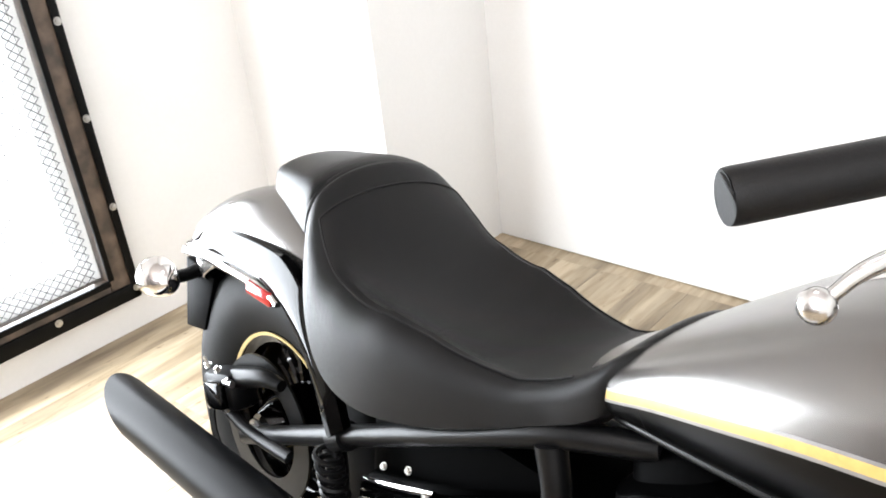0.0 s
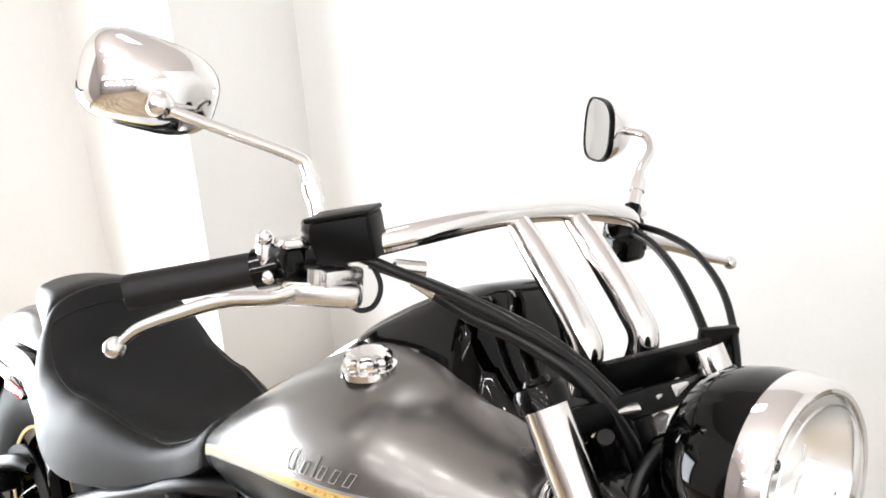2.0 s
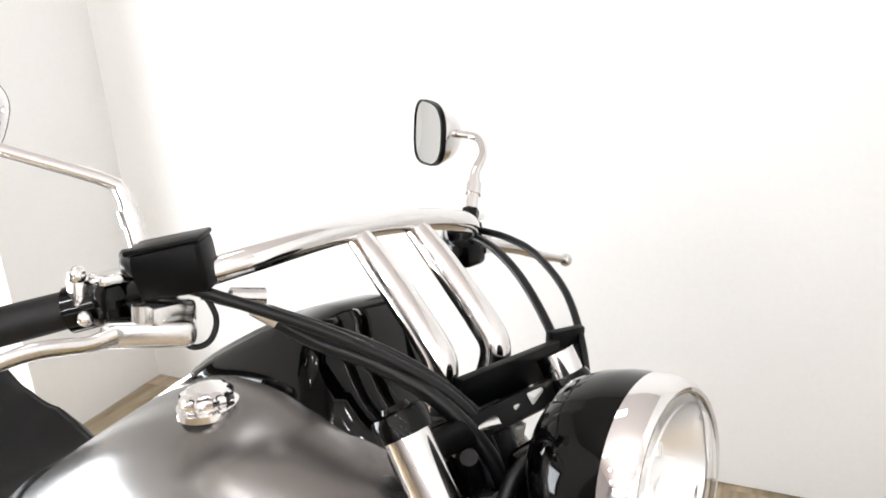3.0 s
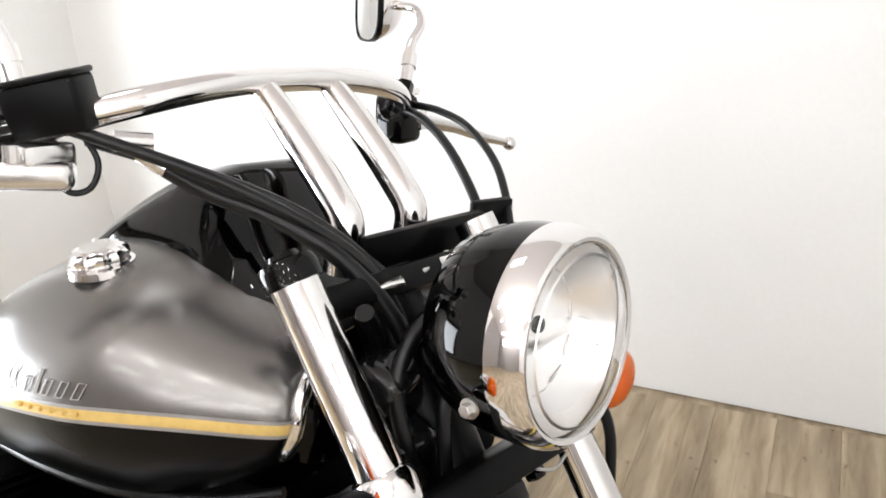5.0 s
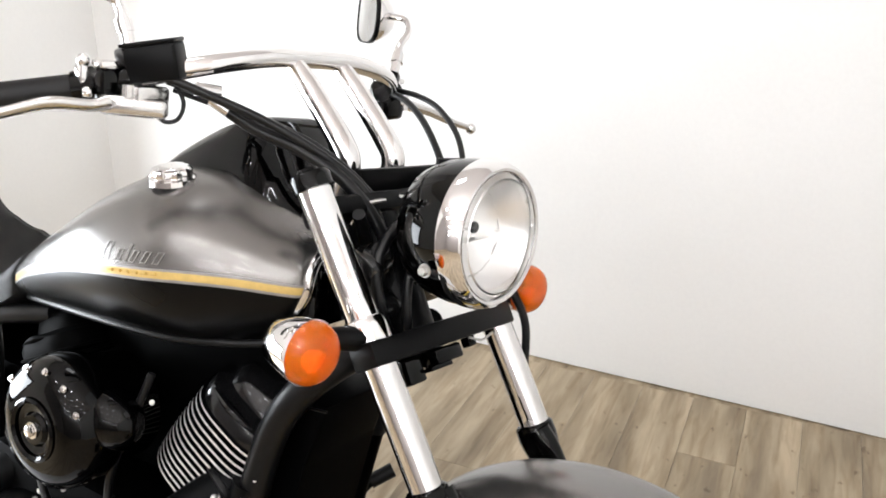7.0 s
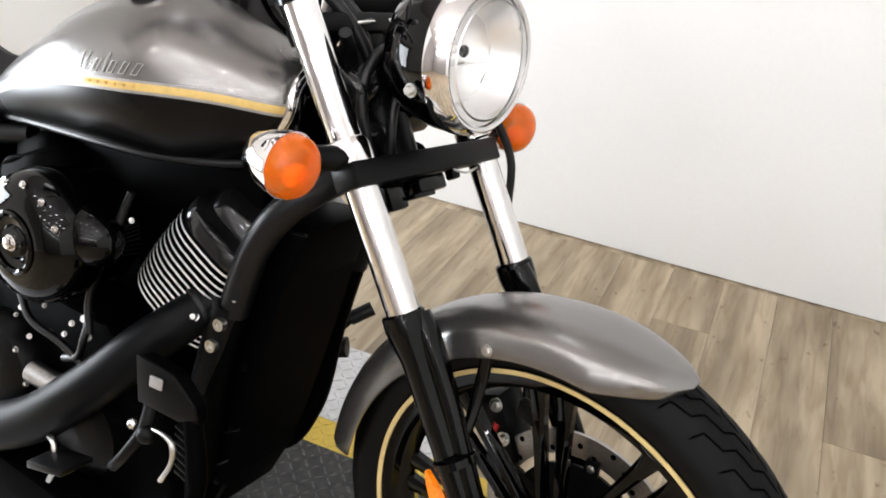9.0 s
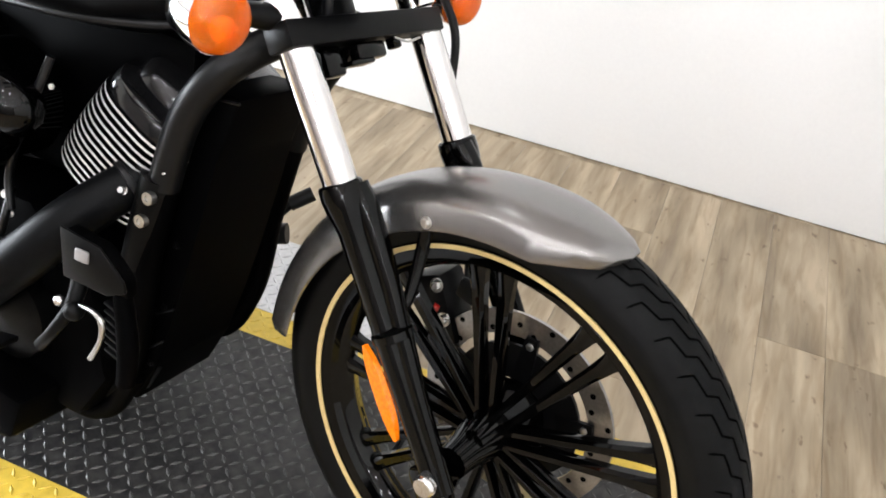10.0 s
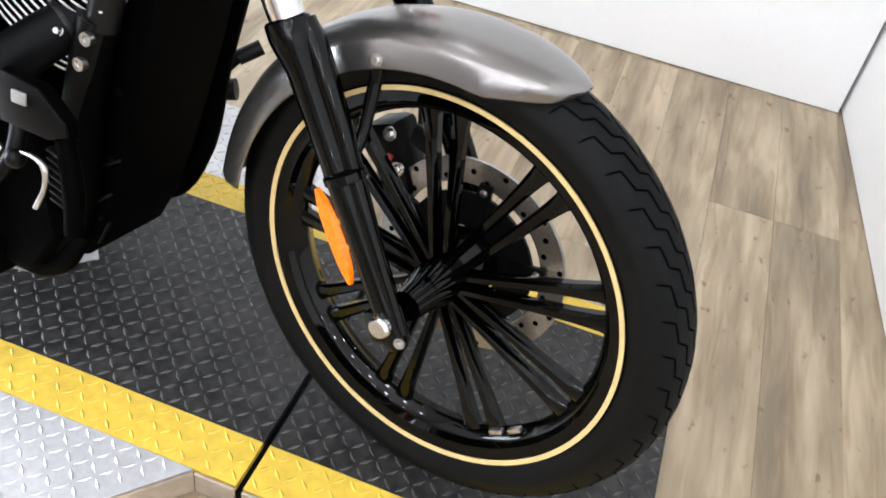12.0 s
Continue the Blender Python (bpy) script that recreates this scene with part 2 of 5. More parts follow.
def spline(pts, n=8):
    """Points along a smooth line through pts."""
    p = [Vector(a) for a in pts]
    if len(p) < 3:
        return p
    p = [2 * p[0] - p[1], *p, 2 * p[-1] - p[-2]]
    out = []
    for i in range(1, len(p) - 2):
        a, b, c, d = p[i - 1], p[i], p[i + 1], p[i + 2]
        for k in range(n):
            t = k / n
            out.append(0.5 * (2 * b + (c - a) * t + (2 * a - 5 * b + 4 * c - d) * t * t + (3 * b - a - 3 * c + d) * t ** 3))
    out.append(p[-2])
    return out


def skin(bm, rings, closed=True, caps=True, mat=None, loop=False):
    """Faces between rings of points. mat: a function of ring and point number that gives the material slot."""
    vs = [[bm.verts.new(p) for p in r] for r in rings]
    m = len(rings[0])
    pairs = list(zip(vs, vs[1:])) + ([(vs[-1], vs[0])] if loop else [])
    for i, (a, b) in enumerate(pairs):
        for j in range(m if closed else m - 1):
            k = (j + 1) % m
            f = bm.faces.new((a[j], a[k], b[k], b[j]))
            if mat:
                f.material_index = mat(i, j)
    if caps and closed and not loop:
        for r, i in ((vs[0], 0), (vs[-1], len(pairs) - 1)):
            f = bm.faces.new(r)
            if mat:
                f.material_index = mat(i, 0)
    return bm


def tube(pts, r, sides=12, bm=None, n=8, smooth_line=True, flat=1.0):
    """A round bar along pts; r: a radius or one at each given point."""
    bm = bm or bmesh.new()
    line = spline(pts, n) if smooth_line else [Vector(p) for p in pts]
    if isinstance(r, (list, tuple)):
        radii = [float(v) for v in np.interp(np.linspace(0, len(pts) - 1, len(line)), range(len(pts)), r)]
    else:
        radii = [r] * len(line)
    rings, side = [], None
    for i, p in enumerate(line):
        d = (line[min(i + 1, len(line) - 1)] - line[max(i - 1, 0)]).normalized()
        if side is None:
            side = d.orthogonal().normalized()
        side = (side - d * side.dot(d)).normalized()
        up = d.cross(side)
        rings.append([p + radii[i] * (math.cos(a) * side + flat * math.sin(a) * up)
                      for a in (2 * math.pi * k / sides for k in range(sides))])
    return skin(bm, rings)


def lathe(profile, axis="y", at=(0, 0, 0), sides=32, bm=None, caps=False, mat=None, turn=None):
    """A turned shape. profile: radius and place along the axis."""
    bm = bm or bmesh.new()
    rings = []
    for r, h in profile:
        ring = []
        for k in range(sides):
            a = 2 * math.pi * k / sides
            c, s = r * math.cos(a), r * math.sin(a)
            v = {"y": (c, h, s), "z": (c, s, h), "x": (h, c, s)}[axis]
            v = Vector(v)
            if turn is not None:
                v = turn @ v
            ring.append(v + Vector(at))
        rings.append(ring)
    return skin(bm, rings, caps=caps, mat=mat)


def block(size, at=(0, 0, 0), bevel=0.0, bm=None, turn=None, segments=2):
    """A box with rounded edges."""
    bm = bm or bmesh.new()
    b = bmesh.new()
    bmesh.ops.create_cube(b, size=1)
    bmesh.ops.scale(b, vec=size, verts=b.verts)
    if bevel:
        bmesh.ops.bevel(b, geom=list(b.edges), offset=bevel, segments=segments, affect="EDGES", profile=0.5)
    m = Matrix.Translation(at) @ (turn or Matrix()).to_4x4()
    b.transform(m)
    return join(bm, b)


def join(bm, other):
    me = bpy.data.meshes.new("tmp")
    other.to_mesh(me)
    other.free()
    bm.from_mesh(me)
    bpy.data.meshes.remove(me)
    return bm


def prism(outline, depth, at=(0, 0, 0), turn=None, bevel=0.0, bm=None):
    """A plate: an outline in x and z, pushed along y by depth."""
    bm = bm or bmesh.new()
    b = bmesh.new()
    a = [b.verts.new((x, -depth / 2, z)) for x, z in outline]
    c = [b.verts.new((x, depth / 2, z)) for x, z in outline]
    b.faces.new(a)
    b.faces.new(c[::-1])
    for i in range(len(a)):
        j = (i + 1) % len(a)
        b.faces.new((a[j], a[i], c[i], c[j]))
    if bevel:
        bmesh.ops.bevel(b, geom=list(b.edges), offset=bevel, segments=2, affect="EDGES", profile=0.5)
    b.transform(Matrix.Translation(at) @ (turn or Matrix()).to_4x4())
    return join(bm, b)


def ball(r, at, bm=None, u=16, v=10, scale=(1, 1, 1)):
    bm = bm or bmesh.new()
    b = bmesh.new()
    bmesh.ops.create_uvsphere(b, u_segments=u, v_segments=v, radius=r)
    bmesh.ops.scale(b, vec=scale, verts=b.verts)
    bmesh.ops.translate(b, vec=at, verts=b.verts)
    return join(bm, b)


def bolt(at, way, r=0.006, h=0.006, bm=None):
    """A hexagon bolt head with a washer, standing on at."""
    w = Vector(way).normalized().to_track_quat("Z", "Y").to_matrix()
    bm = bm or bmesh.new()
    lathe([(0.0001, 0), (r * 1.45, 0), (r * 1.45, h * 0.25), (r * 1.0, h * 0.25)], "z", at, 14, bm, turn=w)
    lathe([(r, h * 0.2), (r, h * 0.9), (r * 0.85, h), (0.0001, h)], "z", at, 6, bm, turn=w)
    return bm


# ---- the room ----
FLOOR_Z = -0.05
bm = block((5.9, 7.4, 0.1), (-0.25, -1.95, FLOOR_Z - 0.054))
floor = thing("floor", bm, PLANK, "pale brown wood-look vinyl plank floor with knots", "floor", kind="structure", smooth=False)


def wall(name, x0, y0, x1, y1, z0, z1, thick, label="plain white painted wall", mat=None):
    """A wall from one point of its inner face to the other; its thickness lies to the right of that line."""
    d = Vector((x1 - x0, y1 - y0, 0))
    nrm = Vector((d.y, -d.x, 0)).normalized() * thick
    a, b = Vector((x0, y0, 0)), Vector((x1, y1, 0))
    w = bmesh.new()
    lo = [w.verts.new((*p.xy, z0)) for p in (a, b, b + nrm, a + nrm)]
    hi = [w.verts.new((*p.xy, z1)) for p in (a, b, b + nrm, a + nrm)]
    w.faces.new(lo)
    w.faces.new(hi)
    for i in range(4):
        w.faces.new((lo[i], lo[(i + 1) % 4], hi[(i + 1) % 4], hi[i]))
    return thing(name, w, mat or WALL, label, "wall", kind="structure", smooth=False)


ROOF = 2.9
wall("wall_long", 0.699, 1.558, -2.34, 1.622, FLOOR_Z, ROOF, 0.15)
wall("wall_pier", -2.34, 1.622, -2.335, 1.10, FLOOR_Z, ROOF, 0.62, "white painted pier in the corner of the room")
wall("wall_end", 0.885, -0.5, 0.699, 1.71, FLOOR_Z, ROOF, 0.15)
# Unseen walls added to close the room; the dark ones limit bounce and reflections.
wall("wall_showroom", 2.6, -5.6, 2.6, -0.5, FLOOR_Z, ROOF, 0.15)
wall("wall_return", 2.6, -0.5, 0.886, -0.5, FLOOR_Z, ROOF, 0.15)
wall("wall_shop_front", -3.1, -5.6, 2.75, -5.6, FLOOR_Z, ROOF, 0.15, "unseen dark wall added to close the room at the back", BACK_WALL)
WIN = (-1.15, 0.424, 0.168, 1.178)
wall("wall_window_side", -2.95, 1.098, -2.95, WIN[1], FLOOR_Z, ROOF, 0.15, "white painted wall round the window")
wall("wall_window_far_side", -2.95, WIN[0], -2.95, -2.2, FLOOR_Z, ROOF, 0.15, "white painted wall round the window")
wall("wall_showroom_far", -2.95, -2.2, -2.95, -5.6, FLOOR_Z, ROOF, 0.15, "unseen dark wall added to close the room at the side", BACK_WALL)
wall("wall_window_below", -2.95, WIN[1], -2.95, WIN[0], FLOOR_Z, WIN[2], 0.15, "white painted wall below the window")
wall("wall_window_above", -2.95, WIN[1], -2.95, WIN[0], WIN[3], ROOF, 0.15, "white painted wall above the window")
thing("ceiling", block((6.0, 7.6, 0.1), (-0.25, -1.95, ROOF + 0.05)), CEILING, "plain off-white painted ceiling", "ceiling", kind="structure", smooth=False)

# Window: dark timber frame with screws, pane, expanded-metal screen, bright outdoors.
window = tagged(new("window_1"), "dark-framed window covered by a diamond-mesh metal screen", "window", kind="structure")
window.location = (-2.95, 0, 0)
BAR = 0.082
wy0, wy1, wz0, wz1 = WIN


def bar(name, y0, y1, z0, z1):
    b = block((0.05, y1 - y0, z1 - z0), (0.026, (y0 + y1) / 2, (z0 + z1) / 2), 0.004)
    return part(name, b, DARK_WOOD, window, "dark-stained weathered timber bar")


bar("window_frame", wy1, wy1 + BAR, wz0 - BAR, wz1 + BAR)
bar("window_frame", wy0 - BAR, wy0, wz0 - BAR, wz1 + BAR)
bar("window_frame", wy0, wy1, wz0 - BAR, wz0)
bar("window_frame", wy0, wy1, wz1, wz1 + BAR)
for y0, y1, z0, z1 in ((wy1 + BAR - 0.02, wy1 + BAR + 0.004, wz0 - BAR, wz1 + BAR), (wy1 - 0.004, wy1 + 0.014, wz0, wz1),
                       (wy0, wy1 + BAR, wz0 - BAR - 0.004, wz0 - BAR + 0.045), (wy0, wy1, wz0 - 0.016, wz0 + 0.003),
                       (wy0, wy1 + BAR, wz1 + BAR - 0.03, wz1 + BAR + 0.004)):
    part("trim_strip", block((0.01, y1 - y0, z1 - z0), (0.056, (y0 + y1) / 2, (z0 + z1) / 2), 0.002), SATIN_BLACK, window, "black steel edging strip")
screw = bolt((0, 0, 0), (1, 0, 0), 0.008, 0.006)
screw_mesh = finish("screw", screw, STEEL)
for y, z in [(wy1 + BAR - 0.008, wz0 - BAR + 0.03 + 0.27 * i) for i in range(5)] + [(wy1 - 0.18 - 0.32 * i, wz0 - 0.05) for i in range(4)] + [(wy1 - 0.18 - 0.32 * i, wz1 + 0.06) for i in range(4)]:
    s = new("screw", screw_mesh)
    s.parent, s.location = window, (0.061, y, z)
pane = part("pane", block((0.006, wy1 - wy0, wz1 - wz0), (-0.06, (wy0 + wy1) / 2, (wz0 + wz1) / 2)), CLEAR, window, "clear window pane")
pane.visible_shadow = False
# The screen: crossing zigzag wires.
bm = bmesh.new()
CELL_Y, CELL_Z, WIRE = 0.030, 0.0135, 0.0013
rows_n, cols_n = int((wz1 - wz0) / CELL_Z), int((wy1 - wy0) / (CELL_Y / 2))
for r in range(rows_n):
    z = wz0 + (r + 0.5) * CELL_Z
    last = None
    for c in range(cols_n + 1):
        y = wy0 + c * CELL_Y / 2
        zz = z + (CELL_Z / 2 if (c + r) % 2 else -CELL_Z / 2)
        now = [bm.verts.new((0.004, y, zz - WIRE)), bm.verts.new((0.004, y, zz + WIRE)), bm.verts.new((0.008, y, zz + WIRE))]
        if last:
            for i in range(2):
                bm.faces.new((last[i], now[i], now[i + 1], last[i + 1]))
        last = now
tagged(part("screen", bm, SCREEN, window, "dark expanded-metal screen", smooth=False), kind="stuff")
bm = block((0.02, 3.4, 2.6), (-4.3, -0.3, 0.9))
thing("backdrop", bm, GLOW_OUT, "bright overcast outdoors seen through the window", "outdoors", kind="structure", smooth=False)

# Planks.
plank_mesh = {}


def plank(x0, x1, y0, y1):
    key = (round(x1 - x0, 3), round(y1 - y0, 3))
    if key not in plank_mesh:
        plank_mesh[key] = finish("plank", block((key[0] - 0.0005, key[1] - 0.0005, 0.006), (0, 0, 0), 0.0005, segments=1), PLANK)
    p = new("plank", plank_mesh[key])
    p.parent = floor
    p.location = ((x0 + x1) / 2, (y0 + y1) / 2, FLOOR_Z - 0.003)
    return p


rng = random.Random(4)
x = -2.95
while x < 0.82:
    y = 1.55
    x1 = x + 0.152
    n = 1.22 * rng.choice((0.25, 0.5, 0.75, 1.0))
    while y > -1.4:
        top = y if x1 < 0.70 else min(y, 1.55 - max(0.0, (x1 - 0.70)) / 0.0905)
        if top - (y - n) > 0.05 and not (x < -2.34 and y > 1.1 and y - n > 1.1):
            plank(x, x1, y - n, top)
        y -= n
        n = 1.22
    x = x1

# ---- the tread-plate platform that the motorcycle stands on ----
platform = tagged(new("platform"), "low display platform of black, yellow and silver tread plate", "platform", kind="structure")
PX0, PX1 = -1.95, 0.385


def slab(name, outline, mat, label, top=0.0, thick=0.012):
    b = bmesh.new()
    lo = [b.verts.new((x, y, top - thick)) for x, y in outline]
    hi = [b.verts.new((x, y, top)) for x, y in outline]
    b.faces.new(lo)
    b.faces.new(hi)
    for i in range(len(lo)):
        j = (i + 1) % len(lo)
        b.faces.new((lo[i], lo[j], hi[j], hi[i]))
    return part(name, b, mat, platform, label, smooth=False)


SEAM, GAP = -0.196, 0.006
BY0, BY1, YY0, YY1 = -0.122, 0.338, -0.204, 0.414
plates = []
for x0, x1 in ((PX0, SEAM - GAP), (SEAM + GAP, PX1)):
    plates.append((x0, x1, BY0, BY1, slab("black_plate", [(x0, BY0), (x1, BY0), (x1, BY1), (x0, BY1)], PLATE_BLACK, "black-painted tread plate")))
    for y0, y1 in ((YY0, BY0), (BY1, YY1)):
        plates.append((x0, x1, y0, y1, slab("yellow_strip", [(x0, y0), (x1, y0), (x1, y1), (x0, y1)], PLATE_YELLOW, "worn yellow safety stripe")))
near = [(PX0, YY0 - 0.001), (PX0, -0.56), (-0.598, -0.56), (-0.272, YY0 - 0.001)]
far = [(PX0, YY1 + 0.001), (-0.28, YY1 + 0.001), (-0.44, 0.66), (PX0, 0.66)]
plates.append((PX0, -0.28, -0.56, YY0, slab("silver_plate", near, PLATE_SILVER, "bare aluminium tread plate")))
plates.append((PX0, -0.28, YY1, 0.66, slab("silver_plate", far, PLATE_SILVER, "bare aluminium tread plate")))
slab("base", [(PX0, YY0 + 0.002), (PX1 - 0.002, YY0 + 0.002), (PX1 - 0.002, YY1 - 0.002), (PX0, YY1 - 0.002)], SATIN_BLACK, "dark platform base", -0.0125, 0.037)


slab("bare_patch", [(-0.715, 0.170), (-0.655, 0.102), (-0.738, 0.022), (-1.15, -0.05), (-1.15, 0.20)], PLATE_SILVER, "bare aluminium patch of tread plate", 0.0035, 0.003)


def fascia(x0, y0, x1, y1):
    d = Vector((x1 - x0, y1 - y0, 0))
    b = block((d.length, 0.006, 0.047), (0, 0, 0), 0.0015, segments=1)
    b.transform(Matrix.Translation(((x0 + x1) / 2, (y0 + y1) / 2, -0.0255)) @ Matrix.Rotation(math.atan2(d.y, d.x), 4, "Z"))
    part("fascia", b, FASCIA, platform, "wood-look edging board")


fascia(-0.598, -0.563, -0.270, -0.208)
fascia(-0.268, -0.208, SEAM - GAP, -0.208)
fascia(SEAM + GAP, -0.208, PX1, -0.208)
fascia(PX0, -0.564, -0.6, -0.564)
fascia(-0.278, 0.418, -0.436, 0.664)
fascia(-0.276, 0.418, PX1, 0.418)


def lugs(x0, x1, y0, y1, inside=None):
    """Raised lozenges in alternating directions."""
    b = bmesh.new()
    step = 0.0215
    nx, ny = int((x1 - x0) / step), int((y1 - y0) / step)
    for i in range(nx):
        for j in range(ny):
            cx, cy = x0 + (i + 0.5) * (x1 - x0) / nx, y0 + (j + 0.5) * (y1 - y0) / ny
            if inside and not inside(cx, cy):
                continue
            a = radians(45 if (i + j) % 2 else -45)
            ca, sa = math.cos(a), math.sin(a)
            ring = []
            for px, py, h in ((-0.0112, 0, 0), (0, -0.0034, 0), (0.0112, 0, 0), (0, 0.0034, 0), (-0.0068, 0, 0.0019), (0.0068, 0, 0.0019)):
                ring.append(b.verts.new((cx + px * ca - py * sa, cy + px * sa + py * ca, h + 0.0002)))
            l, d, r, u, p, q = ring
            for f in ((l, d, p), (d, q, p), (d, r, q), (r, u, q), (u, p, q), (u, l, p)):
                b.faces.new(f)
    return b


for x0, x1, y0, y1, ob in plates:
    lim = None
    if "silver" in ob.name:
        lim = (lambda cx, cy: (cy + 0.204) > (cx + 0.272) * 1.09 + 0.015) if y0 < 0 else (lambda cx, cy: cx < -0.28 - (cy - 0.414) * 0.65 - 0.015)
    mat = {"b": PLATE_LUG, "y": PLATE_YELLOW, "s": PLATE_SILVER}[ob.name[0]]
    lug = new("tread_pattern", finish("tread_pattern", lugs(max(x0, -1.6), x1, y0, y1, lim), mat, False))
    lug.parent = ob
    tagged(lug, "raised diamond tread", kind="stuff")


# ---- the motorcycle ----
# Its own axes: x ahead, y to its left, z up, from the front axle. It leans on its side stand, with the front wheel turned right.
def front_axes(yaw, lean):
    nrm = Vector((-math.sin(yaw) * math.cos(lean), math.cos(yaw) * math.cos(lean), math.sin(lean)))
    fwd = Vector((math.cos(yaw), math.sin(yaw), 0))
    fwd = (fwd - nrm * fwd.dot(nrm)).normalized()
    return fwd, nrm, fwd.cross(nrm)


RAKE, STEER = radians(32.96), radians(9.5)
AXLE = Vector((0, 0, 0.337))
ahead, left, upward = front_axes(radians(-14.72), radians(-6.48))
steer_axis = -math.sin(RAKE) * ahead + math.cos(RAKE) * upward
steer_point = AXLE - 0.0315 * (math.cos(RAKE) * ahead + math.sin(RAKE) * upward)


def axes_matrix(x, y, z, at):
    m = Matrix((x, y, z)).transposed().to_4x4()
    m.translation = at
    return m


FRONT = axes_matrix(ahead, left, upward, AXLE)
unsteer = Matrix.Translation(steer_point) @ Matrix.Rotation(STEER, 4, steer_axis) @ Matrix.Translation(-steer_point)
BODY = unsteer @ FRONT
S = BODY.inverted() @ FRONT          # from the turned front's axes to the bike's axes
bike = tagged(new("motorcycle"), "silver and black cruiser motorcycle leaning on its stand with gold pinstripes", "motorcycle")
bike.matrix_world = BODY
# Along the fork: s up along the legs, q ahead of them, y to the left, from the axle.
FORK = S @ axes_matrix(Vector((math.cos(RAKE), 0, math.sin(RAKE))), Vector((0, 1, 0)), Vector((-math.sin(RAKE), 0, math.cos(RAKE))), Vector((0, 0, 0)))


def wheel(name, at, r, width, rim_r, m, gold_r, grooves):
    """Tyre, rim, gold tape and paired spokes of a wheel; turns about y."""
    w = new(name)
    w.parent = bike
    tagged(w, "black cast wheel with paired spokes and a gold rim stripe")
    hw = width / 2
    prof = [(rim_r, -hw * 0.62), (rim_r + 0.012, -hw * 0.80), (rim_r + (r - rim_r) * 0.42, -hw), (r - 0.030, -hw * 0.93), (r - 0.015, -hw * 0.74),
            (r - 0.004, -hw * 0.42), (r, 0)]
    prof = prof + [(a, -b) for a, b in prof[-2::-1]]
    sp = [(p.x, p.y) for p in spline([(a, b, 0) for a, b in prof], 3)]
    tyre = part("tyre", lathe(sp, "y", at, 96), RUBBER, w, "black rubber tyre with dark zigzag strips for the tread grooves", m=m)
    # Tread grooves: dark zigzag strips laid on the tread, their shade in the colour.
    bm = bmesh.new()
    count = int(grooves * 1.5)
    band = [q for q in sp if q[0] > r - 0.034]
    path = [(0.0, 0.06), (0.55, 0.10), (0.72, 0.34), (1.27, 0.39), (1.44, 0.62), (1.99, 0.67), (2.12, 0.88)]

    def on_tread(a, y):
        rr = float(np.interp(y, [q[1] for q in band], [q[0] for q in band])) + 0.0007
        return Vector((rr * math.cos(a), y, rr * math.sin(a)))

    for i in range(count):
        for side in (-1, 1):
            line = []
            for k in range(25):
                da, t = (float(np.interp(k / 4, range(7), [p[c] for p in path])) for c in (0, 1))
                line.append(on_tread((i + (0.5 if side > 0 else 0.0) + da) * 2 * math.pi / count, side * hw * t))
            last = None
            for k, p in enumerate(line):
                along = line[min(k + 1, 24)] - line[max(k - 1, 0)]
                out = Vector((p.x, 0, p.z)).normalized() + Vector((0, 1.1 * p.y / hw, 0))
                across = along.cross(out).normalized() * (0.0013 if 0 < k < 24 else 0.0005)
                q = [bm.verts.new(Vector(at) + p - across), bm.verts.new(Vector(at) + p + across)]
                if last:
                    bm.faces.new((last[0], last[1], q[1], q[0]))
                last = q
    part("tread_groove", bm, RECESS_SHADE, tyre, "dark zigzag strips for the tread grooves", m=m)
    rp = [(rim_r - 0.018, -hw * 0.45), (rim_r - 0.013, -hw * 0.66), (rim_r + 0.004, -hw * 0.74), (rim_r + 0.010, -hw * 0.80), (rim_r + 0.012, -hw * 0.66), (rim_r, -hw * 0.5)]
    rp = rp + [(a, -b) for a, b in rp[::-1]] + [(rim_r - 0.022, hw * 0.40), (rim_r - 0.031, 0.0), (rim_r - 0.022, -hw * 0.40), rp[0]]
    part("rim", lathe(rp, "y", at, 96), GLOSS_BLACK, w, "gloss black rim", m=m)
    for sgn in (-1, 1):
        gp = [(gold_r - 0.0032, sgn * (hw * 0.785 + 0.0016)), (gold_r + 0.0032, sgn * (hw * 0.805 + 0.002)), (gold_r + 0.0032, sgn * (hw * 0.80)), (gold_r - 0.0032, sgn * (hw * 0.775))]
        part("rim_stripe", lathe(gp + gp[:1], "y", at, 96), PALE_GOLD, w, "thin gold rim stripe", m=m)
    return w


def spokes(w, at, rim_r, hub_r, pairs, first, m, spread, width0, width1):
    for i in range(pairs):
        mid = first + 2 * math.pi * i / pairs
        for s in (-1, 1):
            rings = []
            for t in (0, 0.12, 0.45, 0.75, 0.90, 1.0):
                rr = hub_r + (rim_r - hub_r) * t
                a = mid + s * math.asin(min(0.9, (0.010 + (rim_r * math.sin(spread) - 0.010) * t ** 1.1) / rr))
                wd = width0 + (width1 - width0) * t ** 1.6 + (0.014 if t > 0.99 else 0.003 if t > 0.85 else 0)
                dp = 0.0125 - 0.0035 * t
                c = Vector((rr * math.cos(a), 0, rr * math.sin(a)))
                tg = Vector((-math.sin(a), 0, math.cos(a)))
                ring = [(-1, -0.55), (-0.55, -1), (0.55, -1), (1, -0.55), (1, 0.55), (0.55, 1), (-0.55, 1), (-1, 0.55)]
                rings.append([Vector(at) + c + tg * (u * wd / 2) + Vector((0, v * dp, 0)) for u, v in ring])
            part("spoke", skin(bmesh.new(), rings), GLOSS_BLACK, w, m=m)


